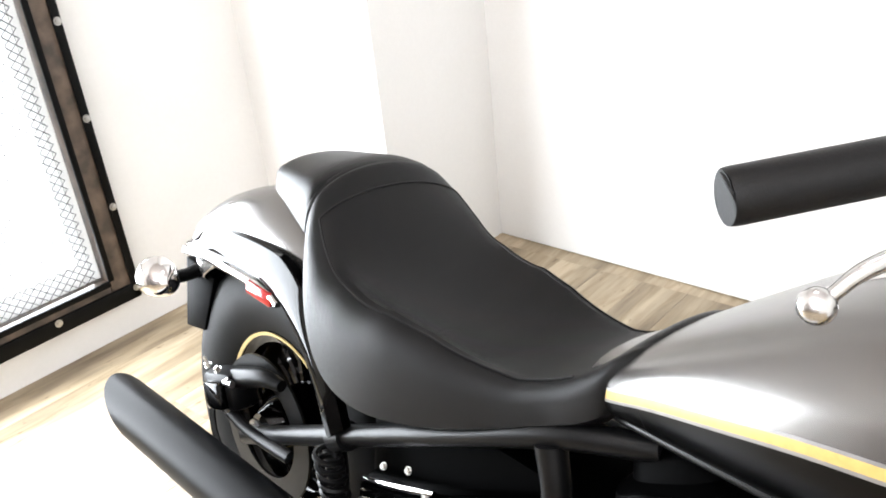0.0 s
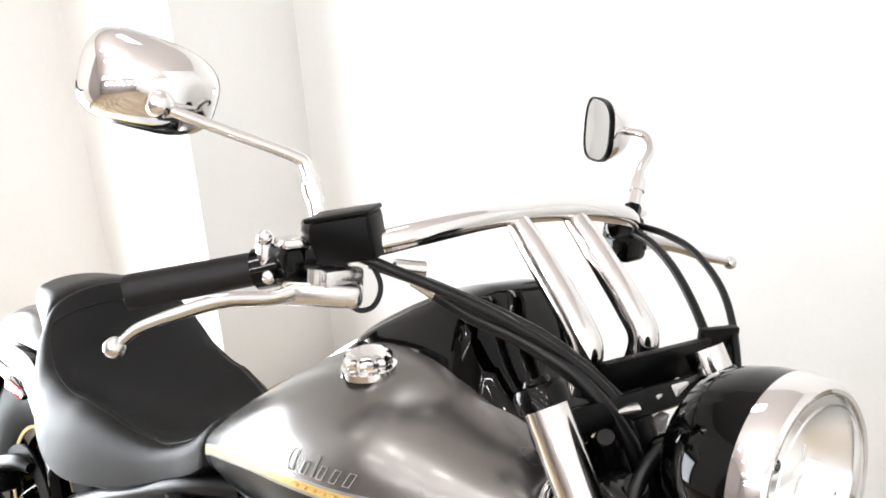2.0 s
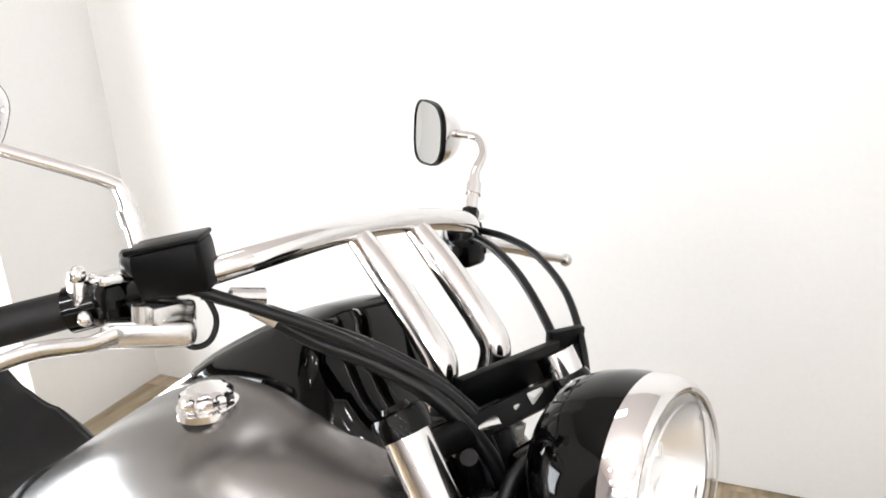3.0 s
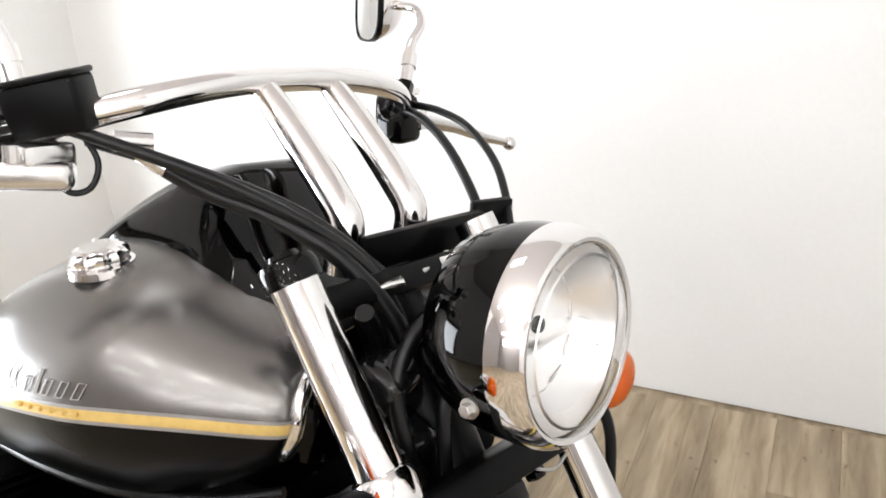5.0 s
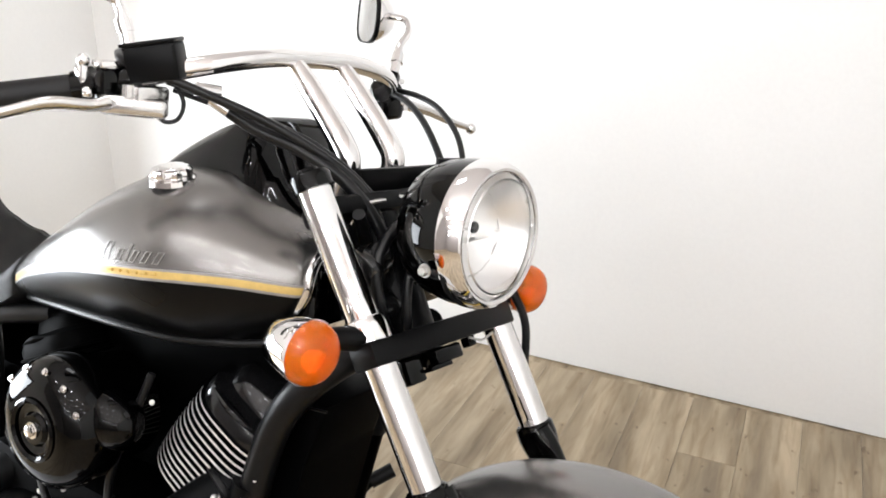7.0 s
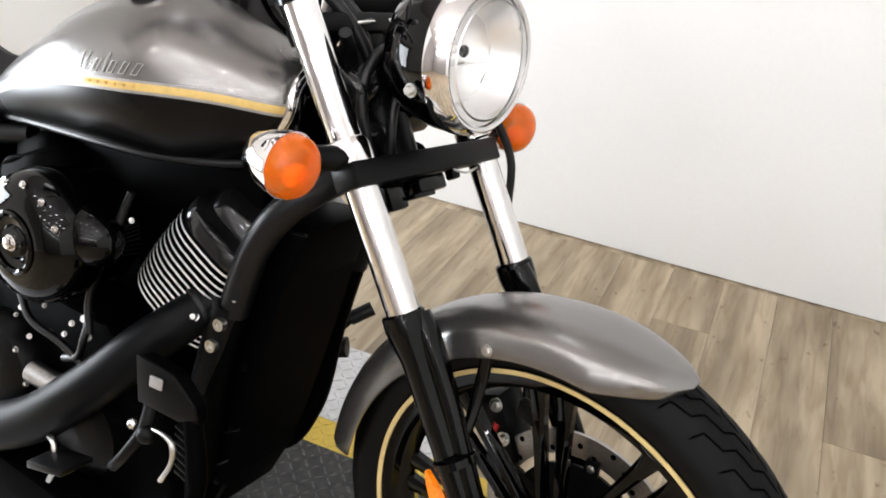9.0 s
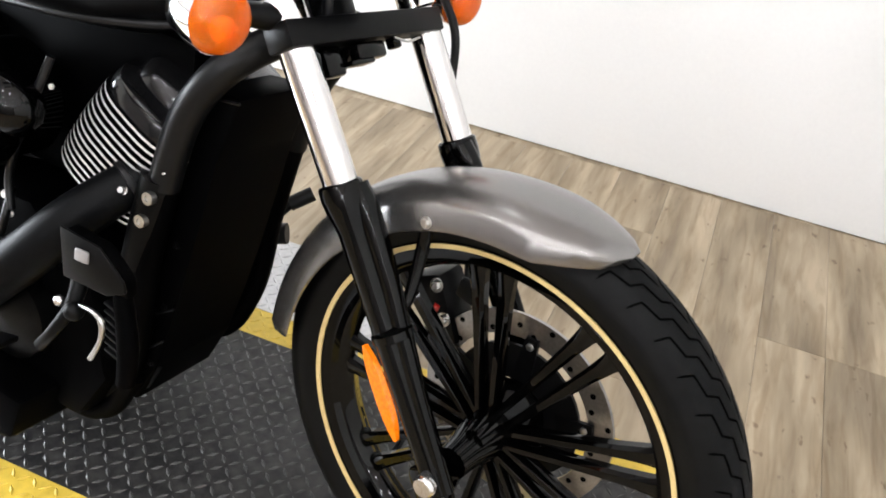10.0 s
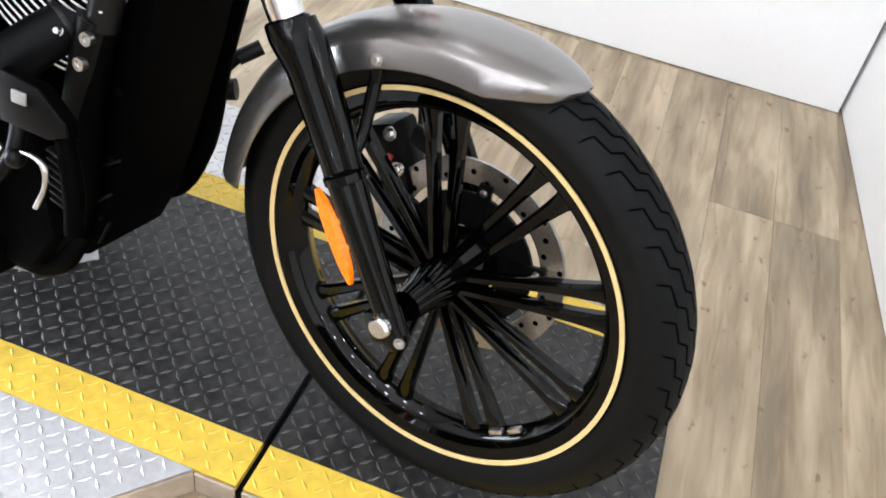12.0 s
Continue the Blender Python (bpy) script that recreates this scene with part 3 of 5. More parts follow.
# Front wheel.
fw = wheel("front_wheel", (0, 0, 0), 0.338, 0.088, 0.262, S, 0.2670, 30)
spokes(fw, (0, 0, 0), 0.248, 0.030, 9, radians(101.5), S, radians(4.9), 0.0115, 0.0225)
hub = [(0.0001, -0.085), (0.022, -0.085), (0.024, -0.06), (0.027, -0.048), (0.031, -0.03), (0.033, 0.0), (0.036, 0.03), (0.05, 0.05), (0.05, 0.06), (0.02, 0.07), (0.02, 0.085), (0.0001, 0.085)]
part("hub", lathe(hub, "y", (0, 0, 0), 32), GLOSS_BLACK, fw, "black wheel hub", m=S)

# Front brake disc on the left side, drilled, with black carrier and bolts.
disc = lathe([(0.112, 0.066), (0.147, 0.066), (0.147, 0.071), (0.112, 0.071), (0.112, 0.066)], "y", (0, 0, 0), 72)
disc_ob = part("brake_disc", disc, DISC, fw, "drilled steel brake disc", m=S)
# Drilled holes are dark plugs; the shade inside them is in the colour.
hole_mesh = finish("disc_hole", lathe([(0.0001, 0.0655), (0.0042, 0.0655), (0.0042, 0.0715), (0.0001, 0.0715)], "y", (0, 0, 0), 8), RECESS_SHADE)
for i in range(36):
    a = 2 * math.pi * i / 36
    rr = (0.120, 0.130, 0.140)[i % 3]
    hole = new("disc_hole", hole_mesh)
    hole.parent = disc_ob
    hole.matrix_local = S @ Matrix.Translation((rr * math.cos(a), 0, rr * math.sin(a)))
bm = bmesh.new()
for i in range(5):
    a = 2 * math.pi * i / 5 + 0.3
    rings = []
    for rr, wd in ((0.045, 0.030), (0.08, 0.024), (0.112, 0.020), (0.120, 0.018)):
        c, tg = Vector((rr * math.cos(a), 0.060, rr * math.sin(a))), Vector((-math.sin(a), 0, math.cos(a)))
        rings.append([c + tg * u * wd / 2 + Vector((0, v, 0)) for u, v in ((-1, 0), (1, 0), (1, 0.006), (-1, 0.006))])
    skin(bm, rings)
lathe([(0.052, 0.058), (0.1, 0.064), (0.1, 0.069), (0.052, 0.066), (0.052, 0.058)], "y", (0, 0, 0), 40, bm)
part("disc_carrier", bm, SATIN_BLACK, disc_ob, "black disc carrier", m=S)
for i in range(5):
    a = 2 * math.pi * i / 5 + 0.3
    part("disc_bolt", bolt((0.108 * math.cos(a), 0.064, 0.108 * math.sin(a)), (0, -1, 0), 0.006, 0.006), STEEL, disc_ob, "plated bolt", m=S)

# Fork: chrome tubes, black sliders.
H = 0.116
CLAMPS = FORK @ Matrix.Translation((0.014, -0.020, 0.530)) @ Matrix.Rotation(radians(-2.5), 4, "X") @ Matrix.Translation((0, 0, -0.530))
TUBE_R = 0.0205
for side in (-1, 1):
    y = side * H
    foot, top = Vector((0, y, 0.33)), Vector((0.012, y - 0.017, 0.735 if side < 0 else 0.715))
    UPPER = FORK @ Matrix.Translation(foot) @ (top - foot).to_track_quat("Z", "Y").to_matrix().to_4x4() @ Matrix.Translation((0, 0, -0.33))
    fork = new("fork_leg")
    fork.parent = bike
    tagged(fork, "telescopic fork leg with a chrome tube and gloss black slider")
    part("chrome_tube", lathe([(0.0001, 0.35), (TUBE_R, 0.35), (TUBE_R, 0.745), (0.0001, 0.745)], "z", (0, 0, 0), 32), CHROME, fork, "chrome fork tube", m=UPPER)
    prof = [(0.0001, 0.372), (0.0230, 0.372), (0.0262, 0.369), (0.0268, 0.354), (0.0255, 0.342), (0.0200, 0.315), (0.0182, 0.20), (0.0188, 0.19), (0.0180, 0.12), (0.0175, 0.02), (0.017, -0.030), (0.012, -0.040), (0.0001, -0.04)]
    part("slider", lathe(prof, "z", (-0.002, y, 0), 32), GLOSS_BLACK, fork, "gloss black slider", m=FORK)
    # Fender bracket lugs and the flat web behind the slider.
    b = tube([(0.010, y - side * 0.010, 0.362), (0.017, y - side * 0.010, 0.33), (0.018, y - side * 0.008, 0.25), (0.015, y - side * 0.005, 0.185), (0.014, y, 0.10), (0.010, y, -0.02)], [0.017, 0.0155, 0.0135, 0.013, 0.011, 0.010], 16)
    lathe([(0.018, 0.178), (0.0265, 0.181), (0.0265, 0.190), (0.018, 0.194), (0.018, 0.178)], "z", (0.006, y, 0), 24, b)
    part("slider_web", b, GLOSS_BLACK, fork, m=FORK)
    b = block((0.048, 0.030, 0.050), (-0.010, y, -0.008), 0.010)
    part("axle_clamp", b, GLOSS_BLACK, fork, m=FORK)
    b = lathe([(0.0001, 0), (0.0135, 0), (0.0148, 0.003), (0.0148, 0.010), (0.012, 0.014), (0.0001, 0.015)], "y", (0, y + side * 0.015, 0), 24, turn=Matrix.Rotation(0 if side > 0 else math.pi, 3, "X"))
    part("axle_nut", b, BRUSHED, fork, "bright axle nut", m=S)
    part("pinch_bolt", bolt((0.012, y - 0.012, -0.028), (0.3, -1, 0), 0.005, 0.006), STEEL, fork, m=FORK)
    # Long amber side reflector.
    if side < 0:
        rr = []
        for t in np.linspace(0, 1, 9).tolist():
            wd = 0.0105 * (1 - abs(2 * t - 1) ** 3) + 0.0025
            rr.append([Vector((-0.030 + u * wd, y - 0.012 - v * 0.006, 0.055 + 0.125 * t)) for u, v in ((-1, 0), (-0.7, 1), (0.7, 1), (1, 0))])
        part("side_reflector", skin(bmesh.new(), rr, closed=True), AMBER_SOLID, fork, "long amber reflector", m=FORK)
    # Top cap and clamp collar.
    part("fork_cap", lathe([(0.0001, 0.0), (0.0250, 0.0), (0.0250, 0.014), (0.0225, 0.020), (0.014, 0.022), (0.012, 0.026), (0.0001, 0.026)], "z", (0, 0, 0.741 if side < 0 else 0.700), 32), GLOSS_BLACK, fork, "black fork cap", m=UPPER)
    part("tube_collar", lathe([(0.0215, 0.545), (0.0262, 0.548), (0.0262, 0.572), (0.0240, 0.580), (0.0215, 0.582), (0.0215, 0.545)], "z", (0, 0, 0), 32), CHROME, fork, "chrome collar", m=UPPER)

# Triple clamps.
b = block((0.040, 2 * H + 0.036, 0.030), (0.0, 0.0, 0.532), 0.003)
part("lower_clamp", b, SATIN_BLACK, bike, "wide satin black lower fork clamp", m=CLAMPS)
b = block((0.03, 0.05, 0.020), (-0.006, 0.0, 0.506), 0.004)
block((0.02, 0.03, 0.034), (-0.012, -0.055, 0.500), 0.004, b)
block((0.014, 0.016, 0.014), (0.0, 0.050, 0.511), 0.003, b)
block((0.022, 0.040, 0.006), (-0.004, -0.018, 0.494), 0.002, b)
part("clamp_bracket", b, GLOSS_BLACK, bike, m=CLAMPS)
part("clamp_clip", tube([(0.012, 0.040, 0.516), (0.016, 0.058, 0.508), (0.012, 0.088, 0.512)], 0.0016, 8), STEEL, bike, "thin bright wire clip", m=CLAMPS)
b = block((0.060, 2 * H - 0.03, 0.026), (-0.034, 0, 0.715), 0.006)
part("upper_clamp", b, SATIN_BLACK, bike, "black upper fork clamp", m=CLAMPS)
COWL = S @ pose(-0.418, 0.075, 0.612, -2.5, 0, 0)
cowl = part("headlight_cowl", prism([(-0.104, -0.020), (0.060, -0.020), (0.066, 0.019), (-0.108, 0.021)], 0.010, bevel=0.002, turn=Matrix.Rotation(radians(90), 3, "Z")), SATIN_BLACK, bike, "black plate above the headlight", m=COWL)
part("cowl_end", block((0.012, 0.052, 0.046), (-0.004, 0.090, 0.003), 0.003, turn=Matrix.Rotation(radians(-14), 3, "Z")), SATIN_BLACK, cowl, "black plate end", m=COWL)
part("steering_head", lathe([(0.0001, 0.50), (0.034, 0.50), (0.034, 0.73), (0.0001, 0.73)], "z", (-0.046, 0, 0), 24), SATIN_BLACK, bike, m=CLAMPS)

# Front mudguard: an arched blade.
rings = []
A0, A1 = radians(70.5), radians(181)
N = 40
for i in range(N + 1):
    t = i / N
    a = A0 + (A1 - A0) * t
    r = 0.352 + 0.004 * t + 0.003 * math.exp(-(1 - t) * 14)
    taper = min(1.0, 0.14 + 0.86 * math.sqrt(min(1.0, t / 0.13)), 0.5 + 0.5 * math.sqrt(min(1.0, (1 - t) / 0.05)))
    hw = 0.070 * taper
    drop = 0.044 * (0.70 + 0.30 * min(1.0, t / 0.5))
    ring = []
    for k in range(13):
        u = -1 + 2 * k / 12
        yy = hw * math.sin(u * math.pi / 2)
        rr = r - drop * (1 - math.cos(u * math.pi / 2)) * taper - (0.014 if abs(u) > 0.99 else 0) * taper
        ring.append(Vector((rr * math.cos(a), yy - 0.006, rr * math.sin(a))))
    inner = [Vector((p.x * (1 - 0.006), p.y * 0.97, p.z * (1 - 0.006))) for p in ring[::-1]]
    rings.append(ring + inner)
fend = part("front_mudguard", skin(bmesh.new(), rings), SILVER_PAINT, bike, "satin silver front mudguard", m=S)
for side in (-1, 1):
    part("mudguard_bolt", bolt((-0.105, side * 0.069 - 0.006, 0.290), (0, side, 0.15), 0.005, 0.006), STEEL, fend, m=S)
    b = tube([(-0.112, side * 0.060, 0.290), (-0.110, side * 0.066, 0.24), (-0.106, side * 0.082, 0.190), (-0.102, side * 0.108, 0.165)], [0.008, 0.0085, 0.0075, 0.008], 12, flat=0.5)
    part("mudguard_stay", b, GLOSS_BLACK, fend, "gloss black mudguard stay", m=S)

# Headlight.
light = new("headlight")
light.parent = bike
tagged(light, "round chrome headlight with a clear lens and black shell")
HL = S @ pose(-0.2345, -0.0185, 0.5955, 0, -5.6, 0.2) @ Matrix.Scale(1.01, 4)
shell = [(0.0001, -0.088), (0.030, -0.086), (0.056, -0.077), (0.073, -0.062), (0.082, -0.040), (0.0860, -0.016), (0.0868, 0.007)]
part("shell", lathe(shell, "x", (0, 0, 0), 48), GLOSS_BLACK, light, "gloss black headlight shell", m=HL)
ringp = [(0.0850, 0.004), (0.0874, 0.005), (0.0874, 0.012), (0.0860, 0.020), (0.0832, 0.028), (0.0785, 0.033), (0.0752, 0.032), (0.0742, 0.027), (0.0825, 0.0)]
part("trim_ring", lathe(ringp, "x", (0, 0, 0), 64), CHROME, light, "chrome headlight ring", m=HL)
refl = [(0.0001, -0.034), (0.02, -0.031), (0.042, -0.018), (0.061, 0.000), (0.074, 0.022)]
part("reflector", lathe(refl, "x", (0, 0, 0), 40), REFLECTOR, light, "faceted bright reflector", m=HL)
lens = [(0.0001, 0.046), (0.03, 0.0445), (0.056, 0.040), (0.074, 0.031), (0.074, 0.027), (0.056, 0.036), (0.03, 0.0405), (0.0001, 0.042)]
ob = part("lens", lathe(lens, "x", (0, 0, 0), 48), CLEAR, light, "clear domed lens", m=HL)
ob.visible_shadow = False
part("lens_gasket", lathe([(0.0742, 0.0322), (0.0750, 0.0327), (0.0750, 0.0300), (0.0735, 0.0300), (0.0742, 0.0322)], "x", (0, 0, 0), 48), BRUSHED, light, "bright lens gasket", m=HL)
for rr, xx in ((0.064, 0.0325),):
    part("lens_ring", lathe([(rr, xx), (rr + 0.0014, xx + 0.0012), (rr + 0.0028, xx), (rr + 0.0014, xx - 0.0008), (rr, xx)], "x", (0, 0, 0), 40), REFLECTOR, light, "bright ring inside the lens", m=HL)
part("bulb_shield", ball(0.0072, (-0.006, 0, 0.006), scale=(0.7, 1, 1)), FRAME_BLACK, light, "small dark bulb shield", m=HL)
part("bulb_holder", tube([(-0.034, 0, 0.006), (-0.010, 0, 0.006)], 0.0045, 12, smooth_line=False), REFLECTOR, light, "bright bulb holder", m=HL)
part("reflector_step", prism([(-0.033, -0.0012), (0.004, -0.0012), (0.006, 0.0), (0.004, 0.0012), (-0.033, 0.0012)], 0.112, (0, 0, -0.006)), REFLECTOR, light, "bright step across the reflector", m=HL)
for k in range(12):
    a = 2 * math.pi * k / 12
    part("reflector_facet", block((0.004, 0.018, 0.0012), (0, 0, 0), 0.0004, segments=1), REFLECTOR, light, m=HL @ Matrix.Rotation(a, 4, "X") @ Matrix.Translation((-0.006, 0, 0.050)) @ Matrix.Rotation(radians(45), 4, "Y"))

# Turn signals.
def signal(at, facing, stem_to, lens_mat, label, m, r=0.0375):
    sgl = new("turn_signal")
    sgl.parent = bike
    tagged(sgl, label)
    d = Vector(facing).normalized()
    w = m @ Matrix.Translation(at) @ Matrix.Rotation(math.atan2(d.y, d.x), 4, "Z")
    part("body", lathe([(0.0001, -0.052), (0.012, -0.050), (0.026, -0.038), (r - 0.002, -0.015), (r + 0.001, 0.0), (r + 0.0015, 0.006), (r - 0.002, 0.006), (r - 0.004, -0.012), (0.02, -0.03), (0.0001, -0.036)], "x", (0, 0, 0), 32), CHROME, sgl, "chrome signal body", m=w)
    dome = [(r * math.cos(radians(a)) ** 0.55, 0.006 + 0.024 * math.sin(radians(a))) for a in (0, 12, 24, 36, 48, 60, 72, 82)] + [(0.0001, 0.030)]
    inside = [(max(0.0001, q - 0.003), h - 0.003) for q, h in dome[::-1]]
    ln = part("lens", lathe(dome + inside + dome[:1], "x", (0, 0, 0), 36), lens_mat, sgl, "smooth plastic lens", m=w)
    ln.visible_shadow = False
    # Oversized, low-set bulb; its yellow imitates the bright glint in the lens.
    part("bulb", ball(0.0140, (0.012, 0.002, -0.010), u=14, v=10), BULB_YELLOW if lens_mat is AMBER else STEEL, sgl, m=w)
    part("stalk", tube([Vector(at) - d * 0.02, (Vector(at) + Vector(stem_to)) / 2 - d * 0.02, stem_to], [0.012, 0.0125, 0.016], 14), SATIN_BLACK, sgl, "black stalk", m=m)
    return sgl


for side in (-1, 1):
    signal((-0.292, -0.2315, 0.4862) if side < 0 else (-0.283, 0.176, 0.4715), (1, side * -0.05, 0), (-0.296, side * 0.128 - 0.010, 0.474), AMBER, "round amber front turn signal with a chrome body", S, 0.0354 if side < 0 else 0.0345)

# Handlebar with welded risers.
SU = S @ Matrix.Translation((0, 0, 0.012))
PIVOT = Matrix.Translation((0, -0.26, 0.70))
BARS = S @ Matrix.Translation((0, 0.004, 0.0125)) @ PIVOT @ Matrix.Rotation(radians(-3.0), 4, "X") @ PIVOT.inverted()
bar_pts = [(-0.694, -0.315, 0.688), (-0.654, -0.262, 0.704), (-0.600, -0.215, 0.726), (-0.562, -0.150, 0.747), (-0.552, -0.075, 0.759), (-0.556, 0.0, 0.761),
           (-0.552, 0.075, 0.759), (-0.562, 0.150, 0.747), (-0.600, 0.215, 0.726), (-0.654, 0.262, 0.704), (-0.694, 0.315, 0.688)]
handlebar = part("handlebar", tube(bar_pts, 0.0127, 20), CHROME, bike, "chrome handlebar with tall welded risers", m=BARS)
for y in (-0.032, 0.055):
    b = tube([(-0.558, y, 0.757), (-0.520, y, 0.726), (-0.459, y, 0.670), (-0.439, y, 0.642), (-0.446, y, 0.600)], [0.0125, 0.0155, 0.0165, 0.0165, 0.0165], 20)
    part("riser", b, CHROME, handlebar, "chrome bar riser", m=BARS)
for side in (-1, 1):
    # Grip: from the switch box outwards.
    b = tube([(-0.6680, side * 0.272, 0.7000), (-0.7000, side * 0.324, 0.6860), (-0.7320, side * 0.376, 0.6720), (-0.7335, side * 0.3785, 0.6714)], [0.0170, 0.0175, 0.0180, 0.0155], 24)
    part("grip", b, GRIP, handlebar, "black rubber grip", m=BARS)
    b = tube([(-0.6160, side * 0.222, 0.7190), (-0.6680, side * 0.274, 0.6990)], 0.021, 20, smooth_line=False)
    block((0.046, 0.040, 0.042), (-0.6380, side * 0.250, 0.7090), 0.010, b)
    part("switch_housing", b, GLOSS_BLACK, handlebar, "black switch housing", m=BARS)
    b = block((0.024, 0.060, 0.010), (-0.6280, side * 0.242, 0.7330), 0.004)
    block((0.018, 0.018, 0.026), (-0.6520, side * 0.272, 0.7190), 0.004, b)
    ball(0.008, (-0.6480, side * 0.276, 0.7350), b)
    ball(0.007, (-0.6340, side * 0.278, 0.6990), b)
    part("switch_cover", b, CHROME, handlebar, "chrome switch cover", m=BARS)
    # Lever: flat blade with a ball end.
    lv = [(-0.594, -0.2739, 0.6927), (-0.598, -0.2952, 0.6885), (-0.608, -0.3361, 0.6889), (-0.62, -0.371, 0.679), (-0.634, -0.4016, 0.6662), (-0.6415, -0.416, 0.6525)]
    if side > 0:
        lv = [(-0.622, 0.245, 0.686), (-0.612, 0.266, 0.682), (-0.604, 0.285, 0.678), (-0.594, 0.322, 0.668), (-0.584, 0.366, 0.652), (-0.576, 0.408, 0.640)]
    b = tube(lv, [0.0105, 0.0085, 0.0095, 0.0080, 0.0065, 0.0055] if side < 0 else [0.0125, 0.0118, 0.011, 0.0085, 0.0075, 0.006], 14, flat=0.72)
    ball(0.0098 if side < 0 else 0.0095, Vector(lv[-1]) + (Vector(lv[-1]) - Vector(lv[-2])).normalized() * 0.008, b)
    part("lever", b, BRUSHED, handlebar, "polished aluminium hand lever with a ball end", m=BARS if side < 0 else S)
    if side < 0:
        b = block((0.030, 0.044, 0.024), (-0.592, -0.226, 0.702), 0.005)
        tube([(-0.594, -0.250, 0.682), (-0.594, -0.250, 0.714)], 0.008, 12, b, smooth_line=False)
        part("lever_bracket", b, BRUSHED, handlebar, "bright lever bracket", m=BARS)
    else:
        part("lever_bracket", block((0.045, 0.045, 0.040), (-0.628, 0.246, 0.676), 0.010, segments=3), GLOSS_BLACK, handlebar, "black lever bracket", m=S)
        part("lever_pivot", lathe([(0.0001, -0.012), (0.010, -0.012), (0.011, 0), (0.010, 0.012), (0.0001, 0.012)], "z", (-0.612, 0.268, 0.684), 16), CHROME, handlebar, "bright lever pivot", m=S)
    # Mirror: stem with a bend, shell and glass.
    mir = new("mirror")
    mir.parent = bike
    tagged(mir, "chrome mirror on a bent stem" if side < 0 else "chrome mirror on a bent stem, turned well inwards")
    if side < 0:
        st = [(-0.640, -0.212, 0.738), (-0.652, -0.213, 0.775), (-0.660, -0.215, 0.798), (-0.668, -0.224, 0.810), (-0.698, -0.278, 0.834), (-0.720, -0.322, 0.853), (-0.728, -0.336, 0.861)]
        at, turn_z, lean_x = (-0.772, -0.331, 0.878), 62, -4
    else:
        st = [(-0.622, 0.248, 0.705), (-0.633, 0.271, 0.740), (-0.641, 0.285, 0.762), (-0.648, 0.312, 0.785), (-0.672, 0.328, 0.803), (-0.711, 0.327, 0.806), (-0.728, 0.333, 0.806)]
        at, turn_z, lean_x = (-0.764, 0.348, 0.801), 148, 2
    part("stem", tube(st, [0.0085, 0.0085, 0.0065, 0.0062, 0.006, 0.006, 0.007], 16), CHROME, mir, "chrome mirror stem", m=SU)
    p0, p1, p2 = Vector(st[0]), Vector(st[1]), Vector(st[2])
    part("stem_nut", tube([p0, p0 + (p1 - p0) * 0.35], 0.0115, 6, smooth_line=False), GLOSS_BLACK, mir, m=SU)
    part("stem_joint", tube([p0 + (p1 - p0) * 0.85, p1 + (p2 - p1) * 0.4], 0.0105, 14, smooth_line=False), CHROME, mir, m=SU)
    # Head: x across, z up, y towards the glass.
    head = SU @ Matrix.Translation(at) @ Matrix.Rotation(radians(turn_z), 4, "Z") @ Matrix.Rotation(radians(lean_x), 4, "X") @ Matrix.Rotation(radians(17 if side < 0 else 0), 4, "Y")

    def outline(k, y):
        pts = []
        for j in range(40):
            a = 2 * math.pi * j / 40
            c, s_ = math.cos(a), math.sin(a)
            px = 0.068 * math.copysign(abs(c) ** 0.66, c)
            pz = 0.047 * math.copysign(abs(s_) ** 0.66, s_) * (1 + 0.12 * c * side)
            pts.append(Vector((px * k, y, pz * k)))
        return pts

    part("shell", skin(bmesh.new(), [outline(0.02, -0.036), outline(0.25, -0.035), outline(0.5, -0.030), outline(0.72, -0.021), outline(0.90, -0.009), outline(1.0, 0.004), outline(1.0, 0.009), outline(0.95, 0.011)]), CHROME, mir, "chrome mirror shell", m=head)
    part("glass", skin(bmesh.new(), [outline(0.95, 0.0085), outline(0.94, 0.0118), outline(0.5, 0.0128), outline(0.05, 0.0131)]), MIRROR, mir, "mirror glass", m=head)
    part("glass_rim", skin(bmesh.new(), [outline(1.005, 0.006), outline(1.005, 0.013), outline(0.945, 0.0135), outline(0.945, 0.008)], loop=True), SATIN_BLACK, mir, "black mirror rim", m=head)
    part("ball_joint", ball(0.014, Vector(st[-1])), CHROME, mir, "chrome ball joint", m=SU)

# Brake fluid reservoir on the right side.
RES = SU @ pose(-0.594, -0.209, 0.741, 0, -12, 38) @ Matrix.Scale(0.88, 4)
b = prism([(-0.034, -0.026), (0.036, -0.028), (0.038, 0.020), (0.034, 0.024), (-0.034, 0.022), (-0.037, 0.006)], 0.046, (0, 0, 0), bevel=0.005)
res = part("brake_reservoir", b, SATIN_BLACK, bike, "black brake fluid reservoir", m=RES)
part("reservoir_lid", block((0.076, 0.050, 0.006), (0, 0, 0.025), 0.0025), SATIN_BLACK, res, m=RES)
b = tube([(-0.580, -0.196, 0.722), (-0.566, -0.190, 0.696), (-0.565, -0.198, 0.676), (-0.572, -0.212, 0.672), (-0.582, -0.220, 0.684), (-0.588, -0.222, 0.696)], 0.0028, 8)
part("brake_switch_wire", b, CABLE, bike, m=SU)
b = tube([(-0.560, -0.178, 0.712), (-0.548, -0.150, 0.708)], 0.009, 12, smooth_line=False)
part("hose_banjo", b, BRUSHED, bike, m=SU)

